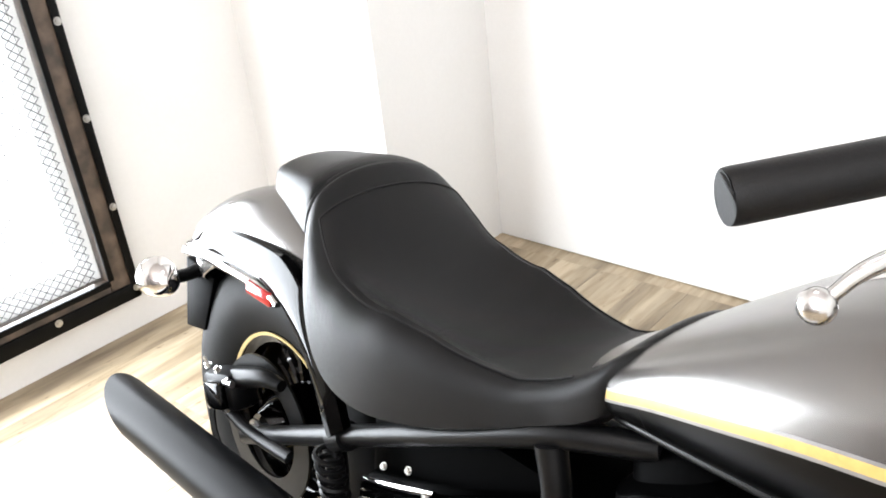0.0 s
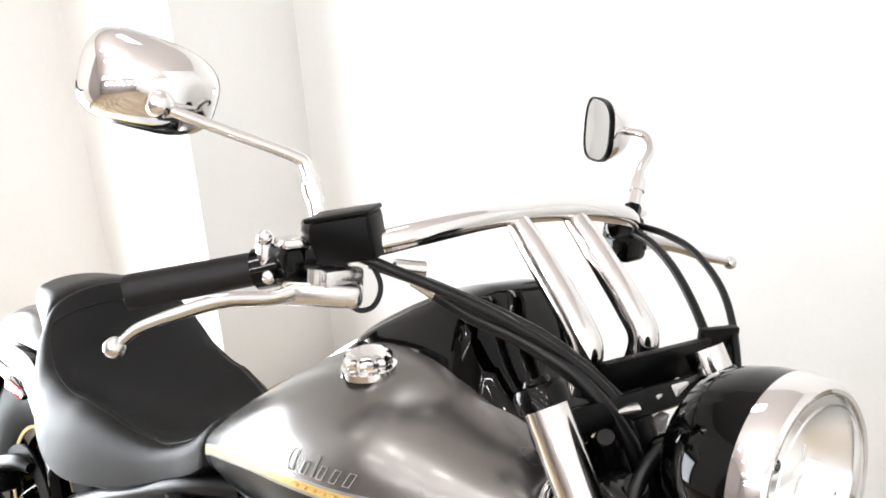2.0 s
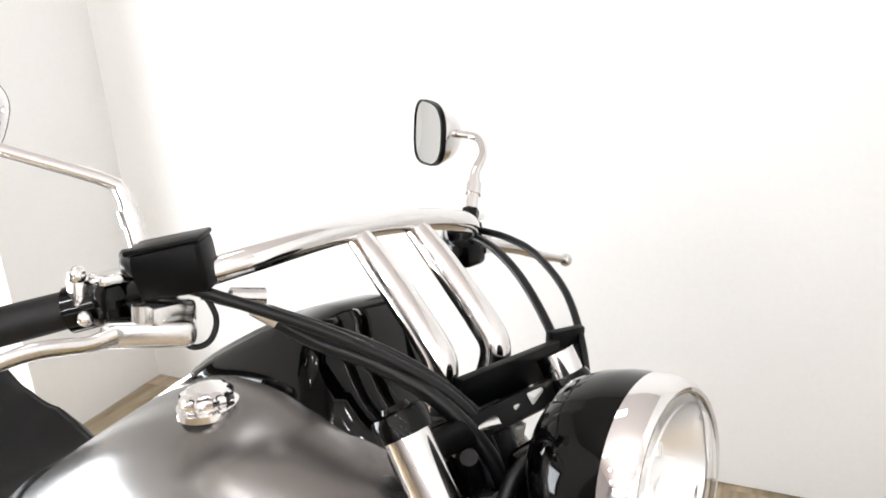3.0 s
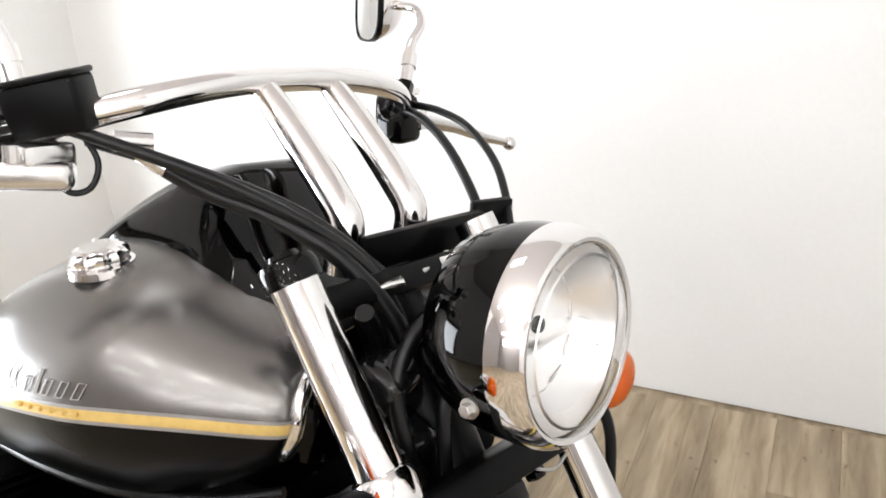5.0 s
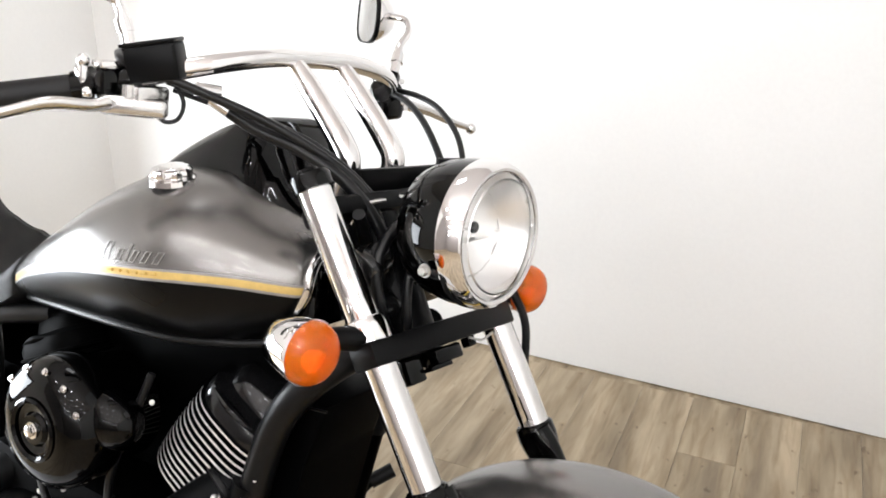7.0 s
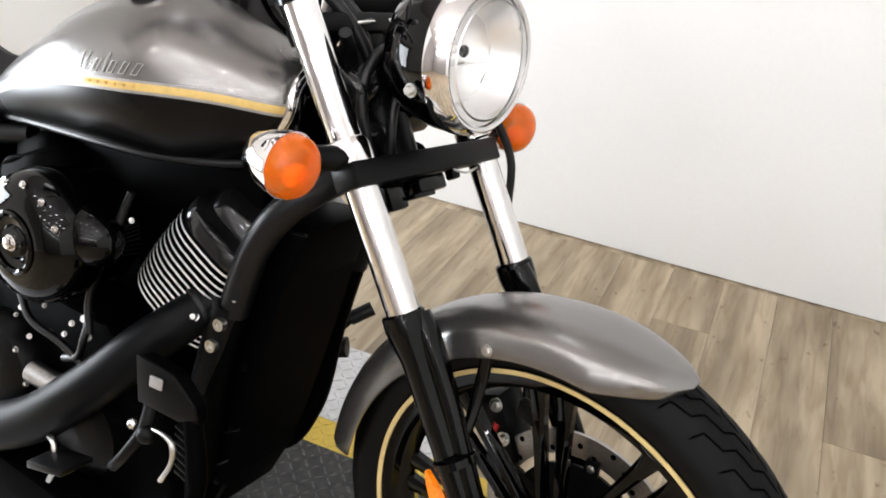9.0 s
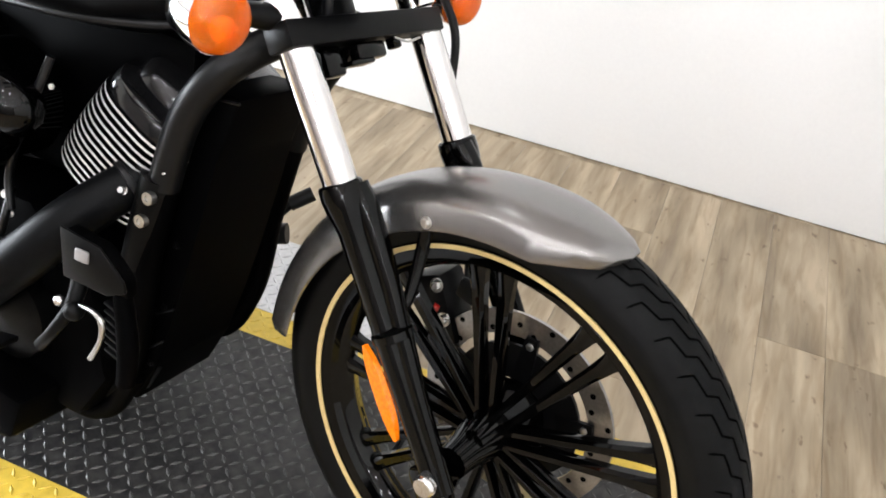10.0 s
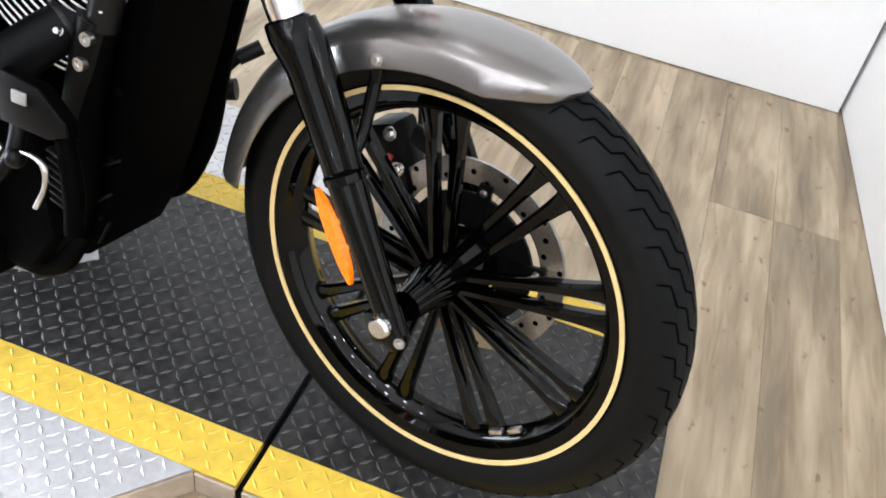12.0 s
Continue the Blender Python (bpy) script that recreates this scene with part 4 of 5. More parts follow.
# Cables and hoses running from the bar to the steering head.
hoses = [
    ([(-0.652, -0.222, 0.744), (-0.612, -0.236, 0.738), (-0.555, -0.192, 0.716), (-0.475, -0.118, 0.674), (-0.405, -0.052, 0.615), (-0.372, -0.03, 0.555), (-0.36, -0.02, 0.48)], 0.0056),
    ([(-0.552, -0.160, 0.700), (-0.510, -0.125, 0.668), (-0.460, -0.095, 0.648), (-0.405, -0.065, 0.612), (-0.366, -0.04, 0.555), (-0.35, -0.03, 0.48)], 0.0082),
    ([(-0.600, -0.190, 0.716), (-0.530, -0.135, 0.690), (-0.450, -0.080, 0.655), (-0.395, -0.035, 0.600), (-0.375, -0.01, 0.53)], 0.0040),
    ([(-0.600, -0.180, 0.706), (-0.525, -0.120, 0.678), (-0.447, -0.070, 0.643), (-0.390, -0.025, 0.590), (-0.372, 0.0, 0.52)], 0.0040),
    ([(-0.622, 0.235, 0.690), (-0.560, 0.215, 0.684), (-0.492, 0.185, 0.658), (-0.428, 0.155, 0.606), (-0.396, 0.135, 0.550)], 0.0054),
    ([(-0.612, 0.255, 0.692), (-0.565, 0.250, 0.690), (-0.515, 0.245, 0.676), (-0.450, 0.215, 0.642), (-0.395, 0.165, 0.588), (-0.376, 0.135, 0.530)], 0.0046),
]
for pts, r in hoses:
    part("cable", tube(pts, r, 12), CABLE, bike, "black control cable", m=SU)
part("hose_ferrule", tube([(-0.552, -0.160, 0.700), (-0.535, -0.146, 0.687)], 0.0085, 12, smooth_line=False), BRUSHED, bike, m=SU)

# Fuel tank: sections from the nose to the tail.
TANK = [(-0.424, 0.116, 0.54, 0.494, 0.44), (-0.414, 0.135, 0.548, 0.495, 0.424), (-0.430, 0.153, 0.558, 0.496, 0.404), (-0.480, 0.182, 0.578, 0.497, 0.386), (-0.54, 0.204, 0.598, 0.492, 0.374),
        (-0.6, 0.217, 0.61, 0.484, 0.366), (-0.68, 0.217, 0.601, 0.472, 0.36), (-0.76, 0.203, 0.567, 0.454, 0.352), (-0.84, 0.18, 0.514, 0.428, 0.343),
        (-0.92, 0.15, 0.457, 0.398, 0.332), (-0.99, 0.118, 0.405, 0.366, 0.322), (-1.04, 0.082, 0.372, 0.346, 0.316)]


def tank_section(x, w, zt, zm, zb):
    half = []
    for k in range(9):          # from the keel to the stripe
        a = math.pi / 2 * k / 8
        half.append((w * math.sin(a) ** 0.5, zm - 0.013 - (zm - 0.013 - zb) * math.cos(a)))
    half.append((w * 1.0015, zm - 0.0095))
    half.append((w * 1.0015, zm))
    half.append((w * 0.999, zm + 0.003))
    for k in range(1, 12):
        a = math.pi / 2 * k / 11
        half.append((w * math.cos(a) ** 0.88, zm + 0.003 + (zt - zm - 0.003) * math.sin(a) ** 0.97))
    pts = [Vector((x, -y, z)) for y, z in half]
    return pts + [Vector((x, y, z)) for y, z in half[-2:0:-1]]


cols = list(zip(*TANK))
rows_t = [tuple(p) for p in zip(*[[v.x for v in spline([(c, 0, 0) for c in col], 4)] for col in cols])]
rings = [tank_section(*r) for r in rows_t]
# The nose is rounded in the side view: furthest ahead at the stripe.
for i, ring in enumerate(rings):
    for p in ring:
        p.x -= 0.045 * max(0.0, 1 - i / 16) * ((p.z - 0.500) / 0.06) ** 2
NH = 23


def tank_slot(i, j):
    k = j if j < NH - 1 else 2 * (NH - 1) - 1 - j
    return 1 if k < 8 else 2 if k == 8 else 3 if k == 9 else 2 if k == 10 else 0


tank = part("fuel_tank", skin(bmesh.new(), rings, mat=tank_slot), [SILVER_PAINT, BLACK_PAINT, GREY_LINE, GOLD], bike, "two-tone satin silver and black fuel tank with gold stripe")
# Bright edging round the nose of the tank.
nose = rings[3][3:20]
part("tank_edging", tube([p + Vector((0.002, 0.001, 0)) for p in nose], [0.003, 0.005, 0.0065] + [0.0072] * 11 + [0.0065, 0.005, 0.003], 12, n=2, flat=1.0), CHROME, tank, "bright edging on the tank nose")
part("tank_seam", tube([(r[0], -0.80 * r[1], r[4] + 0.22 * (r[3] - 0.013 - r[4])) for r in TANK[2:]], 0.0055, 10), FRAME_BLACK, tank, "rolled lower edge of the tank")
# Name badge on the tank: plain outlined marks; small marks on the stripe.
def on_tank(x, dz):
    c = [float(np.interp(-x, [-r[0] for r in rows_t[8:]], [r[k] for r in rows_t[8:]])) for k in range(1, 5)]
    w, zt, zm, zb = c
    a = math.asin(min(1.0, max(0.0, dz / (zt - zm - 0.003))) ** (1 / 0.97))
    return Vector((x, -(w * math.cos(a) ** 0.88 + 0.0012), zm + 0.003 + dz))


x = -0.672
for wd, hi_ in ((0.020, 0.022), (0.0145, 0.014), (0.004, 0.022), (0.0145, 0.014), (0.0145, 0.014), (0.0145, 0.014)):
    # A flat slanted mark with an outline, lying on the paint.
    loop = [on_tank(x + wd * fa + 0.007 * fb, 0.006 + hi_ * fb) for fa, fb in ((0, 0), (0.55, 0), (0.55, 1), (0, 1), (0, 0))]
    part("badge_mark", tube(loop, 0.0006, 6, smooth_line=False), BADGE, tank, "pale slanted badge mark")
    x += wd + 0.004
for i in range(6):
    p, q = on_tank(-0.655 + 0.014 * i, 0.0), on_tank(-0.647 + 0.014 * i, 0.0)
    part("stripe_mark", tube([p - Vector((0, 0.001, 0.007)), q - Vector((0, 0.001, 0.007))], 0.0022, 6, smooth_line=False), GOLD, tank)
# Filler cap, ribbed.
CAP = pose(-0.643, -0.138, 0.588, 12, -3, 0) @ Matrix.Scale(0.84, 4)
rings = []
for rr, h, flute in ((0.0005, 0.019, 0), (0.012, 0.0195, 0), (0.022, 0.0185, 0.2), (0.029, 0.016, 0.8), (0.032, 0.012, 1), (0.0325, 0.004, 1), (0.030, 0.001, 0.6), (0.036, 0.0, 0), (0.037, -0.008, 0)):
    rings.append([Vector(((rr - 0.0035 * flute * abs(math.sin(k * math.pi / 6))) * math.cos(2 * math.pi * k / 72), (rr - 0.0035 * flute * abs(math.sin(k * math.pi / 6))) * math.sin(2 * math.pi * k / 72), h)) for k in range(72)])
b = skin(bmesh.new(), rings, caps=False)
part("filler_cap", b, CHROME, bike, "chrome scalloped filler cap", m=CAP)
# Instrument console on the tank.
CON = [(-0.862, 0.026, 0.489, 0.45), (-0.85, 0.045, 0.505, 0.46), (-0.8, 0.062, 0.543, 0.49), (-0.74, 0.076, 0.593, 0.52), (-0.68, 0.084, 0.633, 0.53), (-0.62, 0.090, 0.666, 0.53), (-0.572, 0.094, 0.679, 0.52), (-0.552, 0.096, 0.668, 0.51), (-0.528, 0.097, 0.630, 0.50), (-0.5, 0.096, 0.594, 0.47), (-0.46, 0.090, 0.568, 0.44), (-0.436, 0.080, 0.540, 0.43), (-0.426, 0.062, 0.505, 0.43)]
rings = []
for x, w, zt, zb in [tuple(p) for p in zip(*[[v.x for v in spline([(c, 0, 0) for c in col], 3)] for col in zip(*CON)])]:
    rings.append([Vector((x, w * u, zb + (zt - zb) * v)) for u, v in ((-1.05, 0), (-1.02, 0.45), (-0.92, 0.8), (-0.72, 0.96), (-0.4, 1), (0.4, 1), (0.72, 0.96), (0.92, 0.8), (1.02, 0.45), (1.05, 0))])
console = part("instrument_console", skin(bmesh.new(), rings), GLOSS_BLACK, bike, "gloss black instrument console")
part("console_trim", tube([(-0.855, -0.040, 0.495), (-0.81, -0.062, 0.526), (-0.76, -0.072, 0.560), (-0.73, -0.077, 0.582)], [0.003, 0.006, 0.006, 0.003], 10), CHROME, console, "chrome console trim")

# The rear end, from the saddle's hip backwards, sits a little further back and up.
REAR = Matrix.Translation((-0.036, 0, 0.008))


def settle(p):
    k = min(1.0, max(0.0, (-p.x - 1.0) / 0.45))
    return Vector((p.x - 0.036 * k, p.y, p.z + 0.009 * k))


# Seat: deep scooped saddle and pillion pad.
def seat_sections(rows, dish):
    out = []
    for x, w, zc, zb in [tuple(p) for p in zip(*[[v.x for v in spline([(c, 0, 0) for c in col], 4)] for col in zip(*rows)])]:
        ring = []
        rise = float(dish(x))
        for k in range(33):
            u = -1 + 2 * k / 32
            y = w * math.sin(u * math.pi / 2) if abs(u) < 1 else w * u
            h = abs(u)
            z = zc + rise * (h / 0.56) ** 2.0 if h < 0.56 else zc + rise - (zc + rise - zb) * (1 - math.sqrt(max(0.0, 1 - ((h - 0.56) / 0.44) ** 2.0)))
            dome = float(np.interp(-x, [1.22, 1.46, 1.482, 1.486], [0.0, 0.70, 0.75, 0.3]))
            z = z * (1 - dome) + dome * (zb + (zc - zb) * math.cos(u * math.pi / 2) ** 0.8 if abs(u) < 1 else zb)
            ring.append(Vector((x, y, z)))
        ring += [Vector((x, w * 0.85 * s_, zb - 0.012)) for s_ in (1, 0.4, -0.4, -1)]
        out.append([settle(p) for p in ring])
    return out


SEAT = [(-0.962, 0.050, 0.412, 0.395), (-0.970, 0.088, 0.424, 0.372), (-0.988, 0.118, 0.412, 0.338), (-1.02, 0.126, 0.374, 0.312), (-1.06, 0.130, 0.340, 0.290), (-1.12, 0.142, 0.308, 0.257), (-1.20, 0.162, 0.284, 0.222), (-1.28, 0.180, 0.286, 0.203),
        (-1.34, 0.185, 0.312, 0.205), (-1.385, 0.182, 0.352, 0.225), (-1.420, 0.174, 0.402, 0.262), (-1.448, 0.160, 0.442, 0.305), (-1.466, 0.146, 0.464, 0.335), (-1.478, 0.136, 0.470, 0.352), (-1.485, 0.126, 0.462, 0.356)]
rings = seat_sections(SEAT, lambda x: np.interp(x, [-1.46, -1.42, -1.36, -1.28, -1.18, -1.1, -1.02, -0.97], [0.0, 0.022, 0.062, 0.070, 0.036, 0.006, -0.004, -0.012]))
rings_seat = rings
seat = part("rider_seat", skin(bmesh.new(), rings), VINYL, bike, "black vinyl scooped rider seat")
PILL = [(-1.484, 0.120, 0.460, 0.372), (-1.492, 0.125, 0.466, 0.372), (-1.52, 0.118, 0.470, 0.378), (-1.58, 0.102, 0.462, 0.392), (-1.63, 0.088, 0.454, 0.400), (-1.658, 0.068, 0.442, 0.402), (-1.672, 0.040, 0.424, 0.402)]
part("pillion_seat", skin(bmesh.new(), seat_sections(PILL, lambda x: -0.010)), VINYL, bike, "black vinyl pillion pad")
seam = [settle(Vector((-1.4855, 0.1290 * math.sin(t), 0.358 + 0.107 * max(0, math.cos(t)) ** 0.55))) for t in np.linspace(-1.52, 1.52, 17).tolist()]
part("seat_piping", tube(seam, 0.0045, 8, n=3), GRIP, seat, "piped seam between the pads")
mids = [r for r in rings_seat if -1.488 < r[0].x < -1.032]
up = Vector((0, 0, 0.0006))
for cols in (6, 26):
    part("seat_stitching", tube([r[cols] + up for r in mids], 0.0016, 6, smooth_line=False), GRIP, seat, "stitched seam along the seat edge")
part("seat_stitching", tube([p + up for p in mids[-1][6:27]], 0.0016, 6, smooth_line=False), GRIP, seat, "stitched seam across the seat")

# Rear wheel.
RA = (-1.681, 0, -0.027)
rw = wheel("rear_wheel", RA, 0.309, 0.170, 0.158, Matrix(), 0.1630, 24)
spokes(rw, RA, 0.136, 0.05, 8, 0.2, Matrix(), radians(9), 0.018, 0.022)
part("hub", lathe([(0.0001, -0.11), (0.03, -0.11), (0.055, -0.07), (0.06, 0), (0.055, 0.07), (0.03, 0.11), (0.0001, 0.11)], "y", RA, 32), GLOSS_BLACK, rw)
part("brake_disc", lathe([(0.09, -0.098), (0.135, -0.098), (0.135, -0.103), (0.09, -0.103), (0.09, -0.098)], "y", RA, 48), SATIN_BLACK, rw, "dark rear brake disc")

# Rear mudguard.
rings = []
for i in range(37):
    t = i / 36
    a = radians(52 + (144 - 52) * t)
    taper = 1.0 if t < 0.85 else 1 - 0.55 * ((t - 0.85) / 0.15) ** 2
    hw, r = 0.110 * taper, 0.408 + 0.018 * t
    ring = []
    for k in range(15):
        u = -1 + 2 * k / 14
        rr = r - 0.090 * (1 - math.cos(u * math.pi / 2)) ** 1.3 - (0.03 if abs(u) > 0.99 else 0)
        ring.append(Vector((RA[0] + rr * math.cos(a), hw * math.sin(u * math.pi / 2), RA[2] + rr * math.sin(a))))
    inner = [Vector((RA[0] + (p.x - RA[0]) * 0.992, p.y * 0.97, RA[2] + (p.z - RA[2]) * 0.992)) for p in ring[::-1]]
    rings.append(ring + inner)
rf = part("rear_mudguard", skin(bmesh.new(), rings), SILVER_PAINT, bike, "satin silver rear mudguard")
hi = spline([(-1.93, 0.085, 0.235), (-1.80, 0.112, 0.295), (-1.65, 0.125, 0.318), (-1.54, 0.132, 0.318), (-1.47, 0.140, 0.285), (-1.41, 0.145, 0.215), (-1.36, 0.148, 0.12)], 5)
lo = spline([(-1.94, 0.090, 0.216), (-1.80, 0.120, 0.250), (-1.65, 0.134, 0.264), (-1.555, 0.142, 0.262), (-1.485, 0.149, 0.225), (-1.435, 0.151, 0.165), (-1.395, 0.151, 0.09)], 5)
for side in (-1, 1):
    rr = []
    for p, q in zip(hi, lo):
        mid = (p + q) / 2 + Vector((0, 0.008, 0))
        rr.append([Vector((v.x, side * (v.y + d), v.z)) for v, d in ((p, 0), (mid, 0), (q, 0), (q, -0.014), (p, -0.014))])
    part("mudguard_strut", skin(bmesh.new(), rr), GLOSS_BLACK, rf, "gloss black mudguard strut", m=REAR)
    b = tube([(p.x, side * (p.y + 0.001), p.z - 0.008) for p in lo[:17]], [0.010] * 9 + [0.009] * 4 + [0.006] * 4, 12, smooth_line=False)
    part("strut_trim", b, CHROME, rf, "chrome strut trim", m=REAR)
    b = block((0.066, 0.008, 0.024), (0, 0, 0), 0.004)
    part("red_reflector", b, RED, rf, "red rear reflector", m=REAR @ pose(-1.590, side * 0.146, 0.252, 0, 4, -side * 4))
b = block((0.10, 0.10, 0.05), (-1.915, 0, 0.245), 0.018)
part("tail_light", b, WHITE_PLASTIC, rf, "tail light under the mudguard tip", m=REAR)
b = prism([(-0.060, -0.075), (0.015, -0.060), (0.060, 0.065), (-0.050, 0.075)], 0.176, (-1.905, 0.0, 0.115), bevel=0.004)
part("plate_bracket", b, DULL, rf, "black number plate bracket", m=REAR)
b = tube([(-1.97, -0.045, 0.055), (-2.02, -0.048, 0.058), (-2.025, -0.048, 0.040), (-1.97, -0.045, 0.036)], 0.005, 8, smooth_line=False)
part("bracket_loop", b, SATIN_BLACK, rf, m=REAR)
for side in (-1, 1):
    signal((-1.925, side * 0.160, 0.172), (-1, 0, 0), (-1.93, side * 0.055, 0.172), CLEAR, "round clear-lens rear turn signal", REAR)

# Frame.
frame_pts = {
    "rear_frame_tube": ([(-1.70, -0.128, -0.040), (-1.465, -0.130, 0.078), (-1.225, -0.128, 0.198), (-1.045, -0.118, 0.284), (-0.93, -0.09, 0.315)], 0.0160),
    "down_tube": ([(-0.345, -0.060, 0.432), (-0.375, -0.110, 0.400), (-0.405, -0.130, 0.362), (-0.432, -0.135, 0.312), (-0.449, -0.135, 0.255), (-0.457, -0.136, 0.210)], 0.0205),
}
for nm, (pts, r) in frame_pts.items():
    for side in (1, -1):
        part(nm, tube([(x, side * y, z) for x, y, z in pts], r, 18), FRAME_BLACK, bike, "satin black frame tube")
# Lower half of the down tube in near-black, its shade in the colour.
for side in (1, -1):
    part("lower_down_tube", tube([(-0.457, side * 0.134, 0.210), (-0.474, side * 0.134, 0.10), (-0.49, side * 0.13, -0.06), (-0.56, side * 0.12, -0.16), (-0.8, side * 0.12, -0.175)], 0.0185, 16), DULL, bike, "black lower frame tube")
for x, z in ((-1.046, 0.280), (-1.45, 0.08)):
    for side in (-1, 1):
        part("frame_upright", tube([(x, side * 0.125, z - 0.005), (x + 0.02, side * 0.128, z - 0.075), (x + 0.01, side * 0.12, z - 0.20)], [0.019, 0.017, 0.018], 16), FRAME_BLACK, bike)
# Spring of the rear shock's preload side, coiled.
coil = [Vector((-1.430 + 0.060 * t + 0.019 * math.cos(t * 75), -0.152 + 0.019 * math.sin(t * 75), 0.080 - 0.15 * t)) for t in np.linspace(0, 1, 200).tolist()]
part("coil_sleeve", tube(coil, 0.0048, 6, smooth_line=False), FRAME_BLACK, bike, "ribbed black sleeve")

# Rear brake caliper, filler block and side covers under the seat.
cal = part("rear_caliper", block((0.10, 0.055, 0.070), (0, 0, 0), 0.012), SATIN_BLACK, bike, "black rear brake caliper", m=REAR @ pose(-1.705, -0.135, 0.030, 0, -20, 0))
for dx, dz in ((-0.035, 0.030), (0.000, 0.036), (0.036, 0.028), (-0.040, -0.020), (0.030, -0.028)):
    part("caliper_bolt", bolt((0, 0, 0), (-0.2, -0.6, 0.8), 0.005, 0.009), STEEL, cal, m=REAR @ pose(-1.705 + dx, -0.158, 0.035 + dz))
part("caliper_arm", tube([(-1.68, -0.135, 0.06), (-1.60, -0.135, 0.095), (-1.55, -0.13, 0.10)], [0.020, 0.016, 0.010], 12), SATIN_BLACK, cal, m=REAR)
part("caliper_hose", tube([(-1.75, -0.15, 0.0), (-1.72, -0.16, -0.06), (-1.66, -0.16, -0.10), (-1.56, -0.15, -0.08)], 0.006, 8), CABLE, cal, m=REAR)
# Dark block added to close the view through the frame.
part("battery_box", block((0.40, 0.19, 0.30), (-1.20, 0, 0.055), 0.02), DULL, bike, "black filler block added under the seat")
for side in (-1, 1):
    rr = []
    for t in np.linspace(0, 1, 9).tolist():
        x = -1.375 + 0.33 * t
        top, low = 0.055 + 0.145 * t, -0.06 + 0.05 * t
        out = 0.128 + 0.022 * math.sin(math.pi * t)
        rr.append([Vector((x, side * (out - 0.02), top)), Vector((x, side * out, top - 0.012)), Vector((x, side * (out + 0.006), (top + low) / 2)), Vector((x, side * out, low)), Vector((x, side * (out - 0.03), low)), Vector((x, side * (out - 0.03), top))])
    sc = part("side_cover", skin(bmesh.new(), rr), GLOSS_BLACK, bike, "gloss black side cover")
    # Chrome strip stands in for the highlight along the cover's top edge.
    part("cover_trim", tube([(-1.36, side * 0.135, 0.062), (-1.28, side * 0.147, 0.098), (-1.20, side * 0.150, 0.132)], [0.004, 0.006, 0.004], 10), CHROME, sc, "chrome strip for the highlight on the cover")

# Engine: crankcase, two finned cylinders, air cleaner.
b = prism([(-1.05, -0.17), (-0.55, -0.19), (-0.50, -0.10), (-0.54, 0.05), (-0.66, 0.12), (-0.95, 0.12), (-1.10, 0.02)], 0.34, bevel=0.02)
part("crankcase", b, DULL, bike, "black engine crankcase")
b = lathe([(0.0001, -0.215), (0.06, -0.213), (0.085, -0.205), (0.094, -0.190), (0.095, -0.16)], "y", (-0.86, 0, -0.03), 40)
part("clutch_cover", b, CRANKCASE, bike, "gloss black clutch cover")
b = lathe([(0.0001, -0.205), (0.045, -0.203), (0.066, -0.195), (0.07, -0.16)], "y", (-0.66, 0, -0.05), 36)
part("ignition_cover", b, CRANKCASE, bike, "gloss black engine side cover")
FIN_TILT = radians(27)
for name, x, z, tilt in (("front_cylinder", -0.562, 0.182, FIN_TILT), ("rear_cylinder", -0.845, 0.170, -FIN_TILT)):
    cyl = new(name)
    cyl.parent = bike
    tagged(cyl, "black finned cylinder, bright fin edges on the front one only")
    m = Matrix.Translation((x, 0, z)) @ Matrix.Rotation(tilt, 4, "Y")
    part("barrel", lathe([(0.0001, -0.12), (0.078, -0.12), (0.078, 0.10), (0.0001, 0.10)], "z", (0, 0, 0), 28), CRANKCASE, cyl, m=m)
    # Rear fins and rocker cover go near-black in place of the shade there.
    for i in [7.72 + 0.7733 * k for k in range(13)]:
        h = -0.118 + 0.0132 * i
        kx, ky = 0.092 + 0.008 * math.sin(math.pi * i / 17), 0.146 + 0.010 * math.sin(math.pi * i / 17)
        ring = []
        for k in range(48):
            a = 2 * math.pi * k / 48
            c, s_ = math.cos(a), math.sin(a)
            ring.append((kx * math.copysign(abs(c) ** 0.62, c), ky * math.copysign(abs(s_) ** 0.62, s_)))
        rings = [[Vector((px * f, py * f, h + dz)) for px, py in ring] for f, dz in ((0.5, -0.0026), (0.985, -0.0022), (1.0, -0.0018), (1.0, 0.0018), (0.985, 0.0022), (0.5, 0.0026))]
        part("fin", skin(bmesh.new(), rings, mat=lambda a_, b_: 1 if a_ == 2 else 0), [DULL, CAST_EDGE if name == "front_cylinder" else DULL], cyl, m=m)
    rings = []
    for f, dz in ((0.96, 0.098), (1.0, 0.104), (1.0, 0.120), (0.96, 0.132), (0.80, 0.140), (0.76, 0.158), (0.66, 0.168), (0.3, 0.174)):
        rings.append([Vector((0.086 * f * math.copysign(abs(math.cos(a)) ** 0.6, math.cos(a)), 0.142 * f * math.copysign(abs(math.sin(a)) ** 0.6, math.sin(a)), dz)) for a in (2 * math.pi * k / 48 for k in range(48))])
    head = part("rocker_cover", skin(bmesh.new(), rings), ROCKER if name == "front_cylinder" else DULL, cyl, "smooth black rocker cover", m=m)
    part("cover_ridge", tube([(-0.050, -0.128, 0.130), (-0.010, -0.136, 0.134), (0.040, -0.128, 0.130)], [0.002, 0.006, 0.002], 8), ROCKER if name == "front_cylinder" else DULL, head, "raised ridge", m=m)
# Black block added so the floor does not show between the cylinders.
part("engine_centre", block((0.46, 0.15, 0.26), (-0.71, 0, 0.25), 0.02), DULL, bike, "black filler added between the cylinders")
AC = (-0.732, 0, 0.240)
